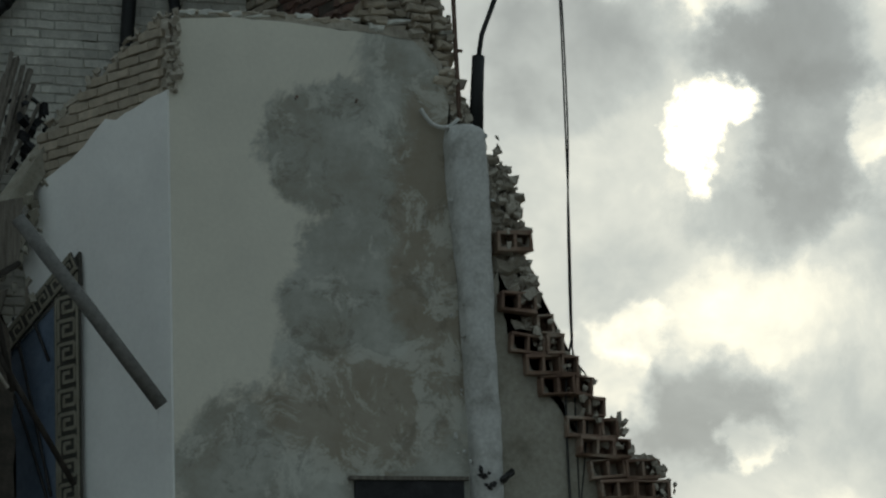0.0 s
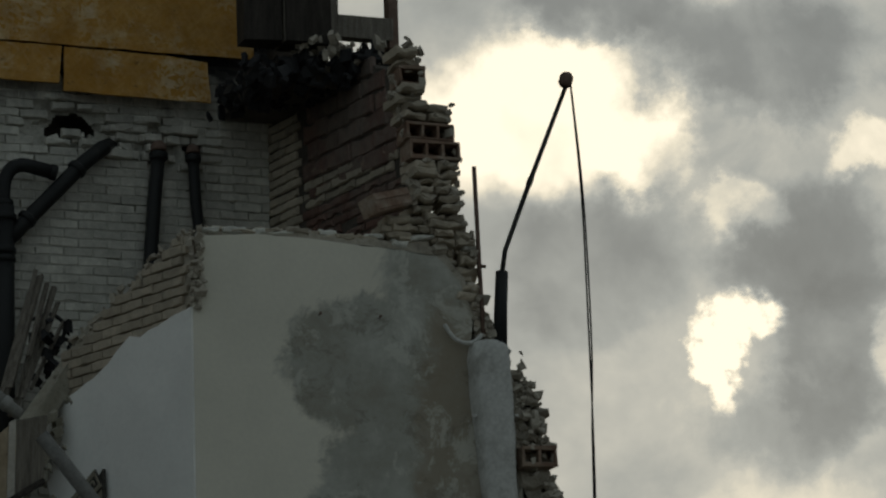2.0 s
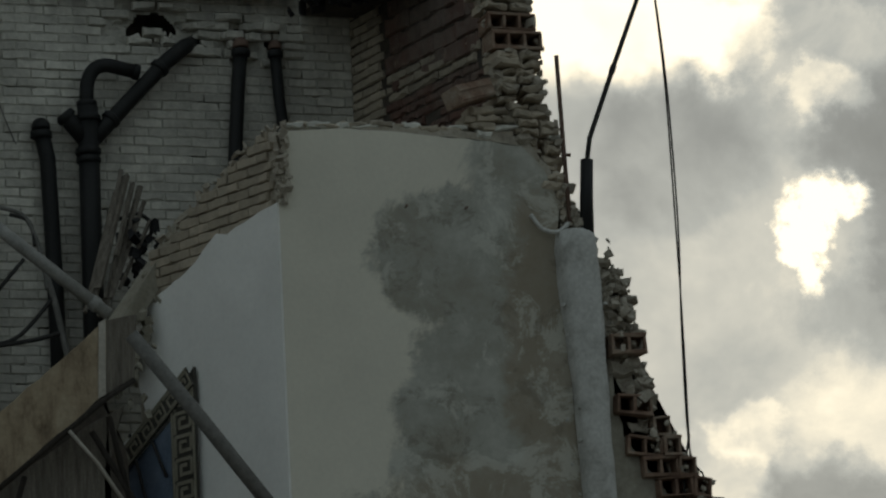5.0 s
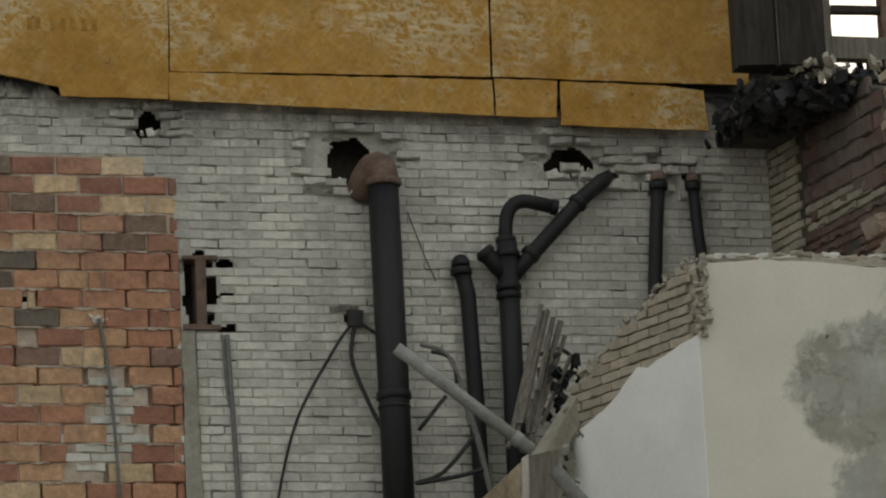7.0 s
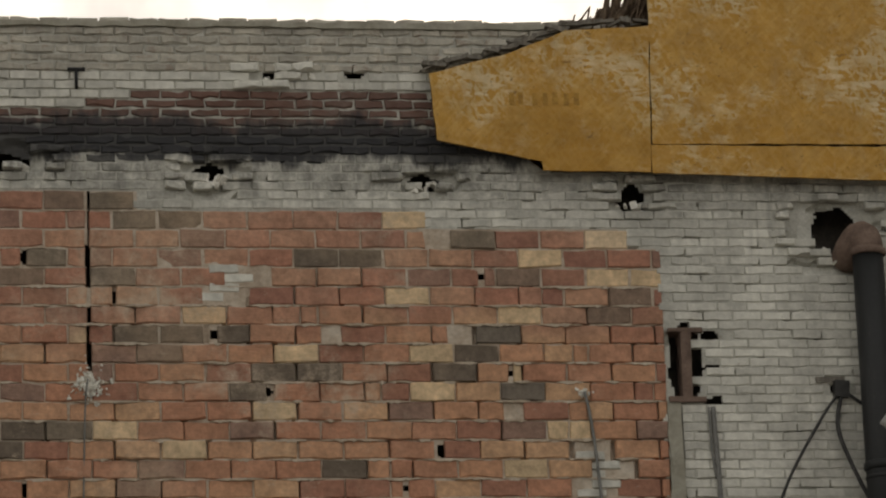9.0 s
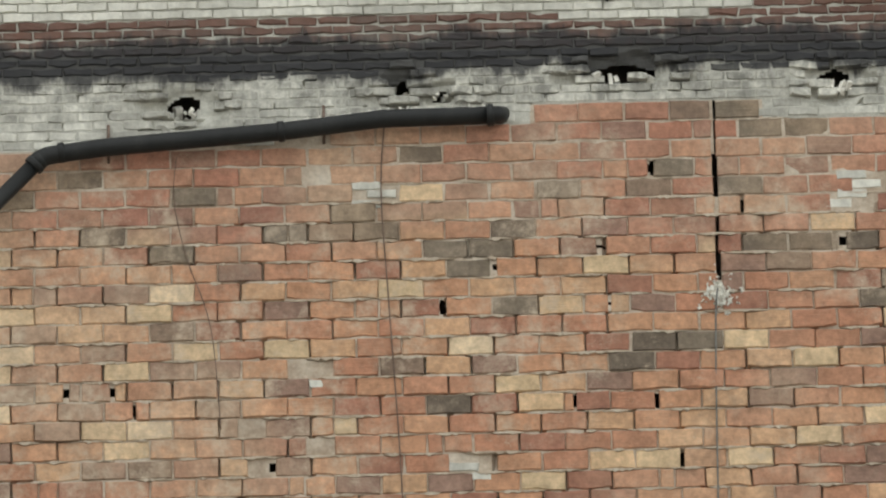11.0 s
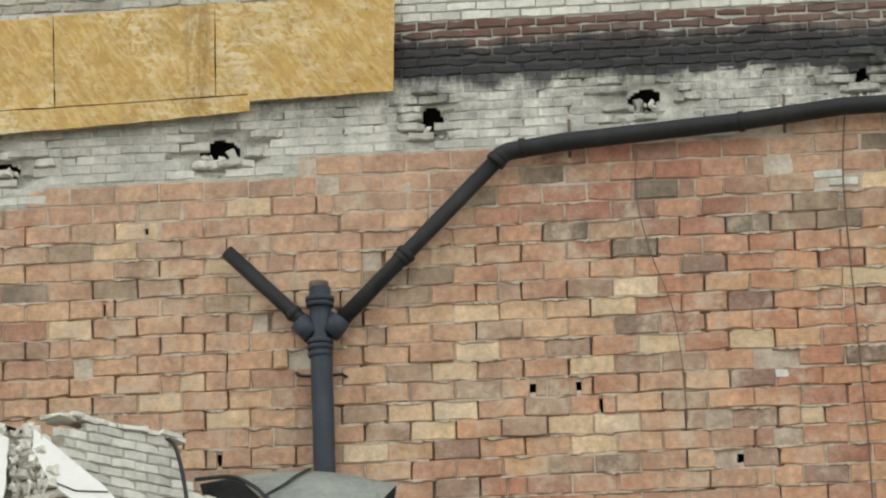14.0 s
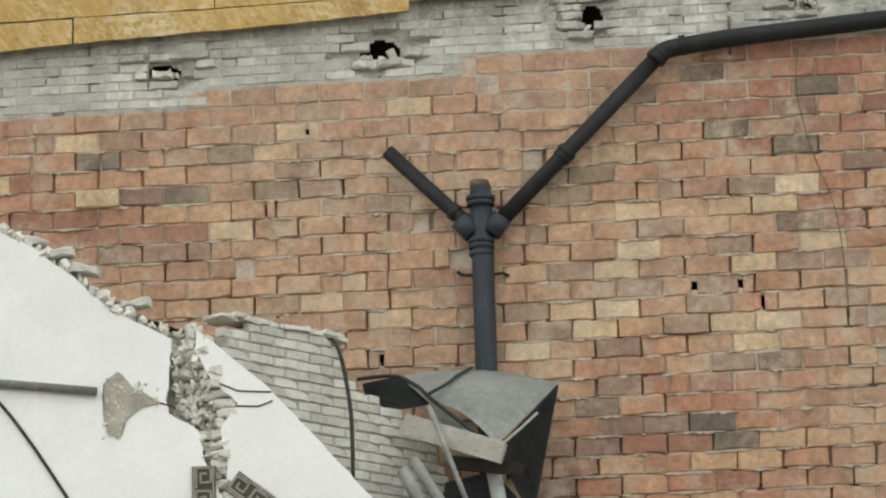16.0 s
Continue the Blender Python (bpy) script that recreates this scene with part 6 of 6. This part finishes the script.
for x, z, a in ((-6.52, 9.86, 0.1), (-6.35, 9.77, -0.12), (-6.18, 9.66, 0.2), (-5.85, 9.42, -0.1)):
    bm = bmesh.new()
    add_brick(bm, (0, 0, 0), (0.19, 0.11, 0.06), 0.008, 0.01, r)
    ob = part("brick", bm, M_GREY, far)
    ob.matrix_basis = Matrix.Translation((x, WY2 + 0.03, z)) @ Matrix.Rotation(a, 4, "Y")
p2 = thing("bordered_panel", "blue wall panel fragment with a dark meander border", "panel")
meander(p2, 1.0, 0.15, Matrix.Translation((-5.40, WY2 - 0.02, 8.32)) @ Matrix.Rotation(radians(0), 4, "Y"), 0.15)
meander(p2, 1.0, 0.15, Matrix.Translation((-5.22, WY2 - 0.02, 8.22)) @ Matrix.Rotation(radians(-52), 4, "Y"), 0.15)
# cracks drawn as dark tubes on the plaster, their shade in the colour
for pts in ([(-5.30, 8.86), (-5.18, 8.80), (-5.05, 8.79), (-4.97, 8.78)], [(-5.20, 8.70), (-5.05, 8.69), (-4.96, 8.72)], [(-5.68, 8.745), (-5.61, 8.72), (-5.58, 8.70)]):
    bm = bmesh.new()
    add_tube(bm, [(x, WY2 - 0.003, z + r.uniform(-.008, .008)) for x, z in pts], 0.006, 5)
    part("crack", bm, M_DARK_CORE, far, "crack in the plaster, its shade drawn as a dark line")
rail = thing("rail", "dark steel rail fixed across the white plaster", "rail")
tube("bar", [(-7.4, WY2 - .045, 9.0), (-6.74, WY2 - .045, 8.915), (-6.08, WY2 - .045, 8.83)], 0.028, M_GREY_CABLE, rail, sides=12)
cable("loose_cable", "thin black line slanting down the plaster", [(-7.2, WY2 - .02, 9.2), (-6.72, WY2 - .02, 8.80), (-6.25, WY2 - .02, 8.12), (-5.9, WY2 - .02, 7.5)], 0.011, M_CABLE)

# grey painted wall running back to the party wall
GW = plane_pose(-4.09, 32.7, 50.3)
GP = [(-1.98, 4.0), (0.0, 4.0), (0.05, 8.3), (0.0, 8.72), (-0.25, 8.91), (-0.50, 8.98), (-0.75, 9.06), (-0.82, 9.18), (-0.95, 9.34), (-1.28, 9.37), (-1.67, 9.38), (-1.98, 9.26)]
bm = bmesh.new()
add_prism(bm, [(x - (0.08 if 8.5 < z < 9.36 and x > -1.5 else 0), z - (0.03 if z > 9 else 0)) for x, z in GP], 0.012, 0.22)
grey = tagged(link("wall_cross", bm, M_CEMENT, matrix=GW), "cross wall of grey painted brick, broken in steps", "wall", kind="structure")
lay_face(grey, "brick", [(a, b) for a, b in GP], 0.205, 0.0655, 9.30 - 0.0655 * 30, M_GREY, 0.06, 0.009, 111, loose=0.004, low=8.0, limit=300)
bm = bmesh.new()
for i in range(21):
    x = -0.9 - i * 0.05
    add_box(bm, (x, 0.1 + r.uniform(-.03, .03), 9.385 + r.uniform(-.01, .012)), (r.uniform(.07, .18), .2, .03), Matrix.Rotation(r.gauss(0, .06), 3, "Y"), 0.008, r)
part("top_course", bm, M_PALE_RUBBLE, grey, "pale broken top course")
cable("loose_cable", "black cable hanging down the grey brick", [(-4.82, 32.0, 9.40), (-4.69, 31.9, 9.30), (-4.60, 31.8, 8.9), (-4.57, 31.7, 8.5), (-4.58, 31.7, 7.8)], 0.014, M_CABLE)

# torn sheet-metal hood
hood = thing("metal_hood", "crumpled grey sheet-metal hood, dark inside", "hood")
def sheet(name, quad, nu, nv, material, sag=0.0, thick=0.008, label=""):
    bm = bmesh.new()
    a, b, c, d = (Vector(p) for p in quad)
    g = []
    for i in range(nu + 1):
        u = i / nu
        row = []
        for k in range(nv + 1):
            v = k / nv
            p = a.lerp(b, u).lerp(d.lerp(c, u), v)
            p = p + Vector((0, -sag * math.sin(math.pi * u) * math.sin(math.pi * v), sag * 0.6 * math.sin(math.pi * u)))
            p.y += 0.012 * noise.noise(p * 6)
            row.append(bm.verts.new(p))
        g.append(row)
    for i in range(nu):
        for k in range(nv):
            bm.faces.new((g[i][k], g[i + 1][k], g[i + 1][k + 1], g[i][k + 1])).smooth = True
    bmesh.ops.solidify(bm, geom=bm.faces[:] , thickness=thick)
    return part(name, bm, material, hood, label)


HY = 32.5
sheet("top_sheet", [(-4.40, HY + .2, 9.27), (-3.32, HY + .1, 9.15), (-3.69, HY - .3, 8.66), (-4.14, HY - .3, 8.98)], 12, 8, M_SHEET, 0.11, label="dented pale top sheet")
sheet("front_sheet", [(-4.14, HY - .302, 8.98), (-3.69, HY - .302, 8.66), (-3.71, HY - .25, 8.60), (-4.10, HY - .2, 8.80)], 6, 3, M_SHEET, 0.0)
sheet("side_sheet", [(-3.32, HY + .1, 9.15), (-3.325, HY + .1, 9.10), (-3.50, HY - .02, 8.2), (-3.70, HY - .3, 8.63)], 6, 6, M_SHEET_DARK, 0.0, label="side sheet with its shade in the colour")
sheet("inner_sheet", [(-4.64, HY + .15, 9.22), (-4.38, HY + .12, 9.25), (-4.13, HY - .22, 8.97), (-4.58, HY + .1, 9.0)], 6, 6, M_SHEET_DARK, 0.0, label="inside of the hood, its shade in the colour")
tube("rolled_edge", [(-4.66, HY + .1, 9.24), (-4.40, HY - .02, 9.22), (-4.22, HY - .2, 9.10), (-4.13, HY - .32, 9.0), (-3.90, HY - .33, 8.80), (-3.69, HY - .32, 8.64)], 0.014, M_SHEET_DARK, hood, smooth=True, sides=8)
tube("bright_edge", [(-3.695, HY - .32, 8.63), (-3.55, HY - .15, 8.80), (-3.45, HY - .05, 8.92)], 0.01, M_PLANK, hood, "bright bent edge", 6)
tube("seam", [(-3.90, HY + .12, 9.285), (-3.97, HY - .05, 9.20), (-4.02, HY - .20, 9.115), (-4.09, HY - .29, 9.05), (-4.15, HY - .32, 9.01)], 0.012, M_SHEET_DARK, hood, smooth=True, sides=8)

plank = thing("plank", "dusty pale plank lying on the broken wall", "plank", "planks on the cross wall")
bm = bmesh.new()
v = Vector((-3.62, 31.95, 8.55)) - Vector((-4.30, 32.15, 8.82))
add_box(bm, (Vector((-3.62, 31.95, 8.55)) + Vector((-4.30, 32.15, 8.82))) / 2, (v.length, 0.05, 0.13), v.to_track_quat("X", "Z").to_matrix(), 0.008)
part("board", bm, M_PLANK, plank)
plank = thing("plank", "dark plank end beneath the pale one", "plank", "planks on the cross wall")
bm = bmesh.new()
v = Vector((-3.52, 32.1, 8.47)) - Vector((-3.98, 32.2, 8.56))
add_box(bm, (Vector((-3.52, 32.1, 8.47)) + Vector((-3.98, 32.2, 8.56))) / 2, (v.length, 0.06, 0.085), v.to_track_quat("X", "Z").to_matrix(), 0.008)
part("board", bm, M_DARK_WOOD, plank)
for a, b, rad, m, lab in (((-4.19, 31.8, 8.50), (-3.98, 31.7, 8.15), 0.04, M_STEEL, "short length of grey pipe in the debris"), ((-4.25, 31.75, 8.42), (-4.10, 31.65, 8.12), 0.045, M_STEEL, "short length of grey pipe in the debris"),
                          ((-4.11, 32.0, 8.90), (-3.82, 31.9, 8.12), 0.018, M_STEEL, "thin grey rod leaning in the debris"), ((-3.72, 32.22, 8.50), (-3.62, 32.2, 7.9), 0.05, M_SHEET, "bent tube of grey sheet in the debris")):
    o = thing("scrap_pipe", lab, "pipe", "scrap by the hood")
    tube("length", [a, b], rad, m, o, sides=12)
# near-black slab that fills the gap beneath the hood
bm = bmesh.new()
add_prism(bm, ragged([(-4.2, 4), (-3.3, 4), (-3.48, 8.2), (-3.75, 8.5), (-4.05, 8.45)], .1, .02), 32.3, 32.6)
tagged(link("dark_slab", bm, M_TARP), "near-black slab filling the space under the hood", "slab")

# ---- bricks and tiles of the party wall ----
lay_pieces("tile", tiles, TILE_H, M_TILE, M_TILE_JOINED, wall, (-1.6, 3.4, 9.6, 11.9), 0.007, 0.0045, 0.006, 201, 0.011, "courses of clay tile")
lay_pieces("brick", whites, BR_H, M_WHITE, M_WHITE_JOINED, wall, (6.2, 8.6, 10.1, 11.7), 0.007, 0.0034, 0.004, 202, 0.0045, "courses of white painted brick")
# mortar squeezed out of the bed joints, ragged below
bm = bmesh.new()
r = random.Random(207)
k = math.floor((8.3 - TILE_Z0) / TILE_H)
while TILE_Z0 + k * TILE_H < 11.8:
    z = TILE_Z0 + k * TILE_H
    x = X0
    while x < EDGE - 0.1:
        raked = z < 11.15 + 0.35 * noise.noise(Vector((x * 1.3, z * 2.0, 7.0)))
        x += r.uniform(0.0, 0.22 if raked else 0.5)
        length = r.uniform(0.05, 0.45)
        if x + length < EDGE and z < level(TILE_TOP, x) - 0.05 and r.random() < (0.8 if raked else 0.55):
            n = max(2, int(length / 0.022))
            deep = r.uniform(0.008, 0.024) if raked else r.uniform(0.001, 0.006)
            lump = 1.5 if raked else 0.9
            line = []
            for i in range(n + 1):
                f = min(1.0, 3 * min(i, n - i) / n + 0.15)
                px, hang, rise = x + length * i / n, r.uniform(0.002, 0.013) * f * lump, r.uniform(0.002, 0.007) * f * lump
                line.append([bm.verts.new(p) for p in ((px, WALL_Y + 0.012, z + rise + 0.003), (px, WALL_Y - deep * f, z + rise * 0.6), (px, WALL_Y - deep * f * 0.8, z - hang), (px, WALL_Y + 0.012, z - hang - 0.002))])
            for a, b in zip(line, line[1:]):
                for q in range(3):
                    bm.faces.new((a[q], a[q + 1], b[q + 1], b[q]))
        x += length
    k += 1
tagged(part("squeezed_mortar", bm, M_OOZE, wall, "mortar squeezed from the joints"), kind="stuff")
for nm, rows, m, lab in (("weathered_courses", tops, M_TOP, "weathered parapet courses"), ("brown_courses", browns, M_BROWN, "dark brown brick courses"), ("tarred_courses", tars, M_TAR, "tar-black brick courses")):
    bm = bmesh.new()
    r = random.Random(203)
    for x, z, w in rows:
        add_brick(bm, (x, WALL_Y + r.uniform(-.006, .005), z), (w - 0.010, 0.05, BR_H - r.uniform(0.007, 0.014)), 0.007, 0.008, r, Matrix.Rotation(r.gauss(0, .008), 3, "Y"))
    tagged(part(nm, bm, m, wall, lab), kind="stuff")
lay_face(ret, "brick", [(-0.25, 9.9), (0.42, 9.9), (0.42, 12.0), (-0.25, 12.3)], 0.205, 0.0672, 10.2, M_YELLOW, 0.04, 0.009, 303, loose=0.006, low=9.9, limit=150, jitter=0.005, chip=0.006)
lay_face(ret, "tile", [(max(x, 0.43), min(z, 12.3)) for x, z in RET_POLY], 0.3078, 0.1345, 10.2, M_RED, 0.04, 0.010, 301, loose=0.012, low=11.14, limit=150, drop=0.05, jitter=0.008, chip=0.01)
lay_face(ret, "brick", [(0.43, 10.94), (1.74, 10.94), (1.72, 11.14), (0.43, 11.14)], 0.205, 0.0672, 10.2, M_YELLOW, 0.04, 0.010, 304, loose=0.010, low=10.94, limit=80, jitter=0.006, chip=0.009)
lay_face(ret, "brick", [(max(x, 0.43), min(z, 10.93)) for x, z in RET_POLY], 0.205, 0.0672, 10.2, M_RED, 0.04, 0.010, 302, loose=0.010, low=9.9, limit=150, drop=0.05, jitter=0.006, chip=0.009)
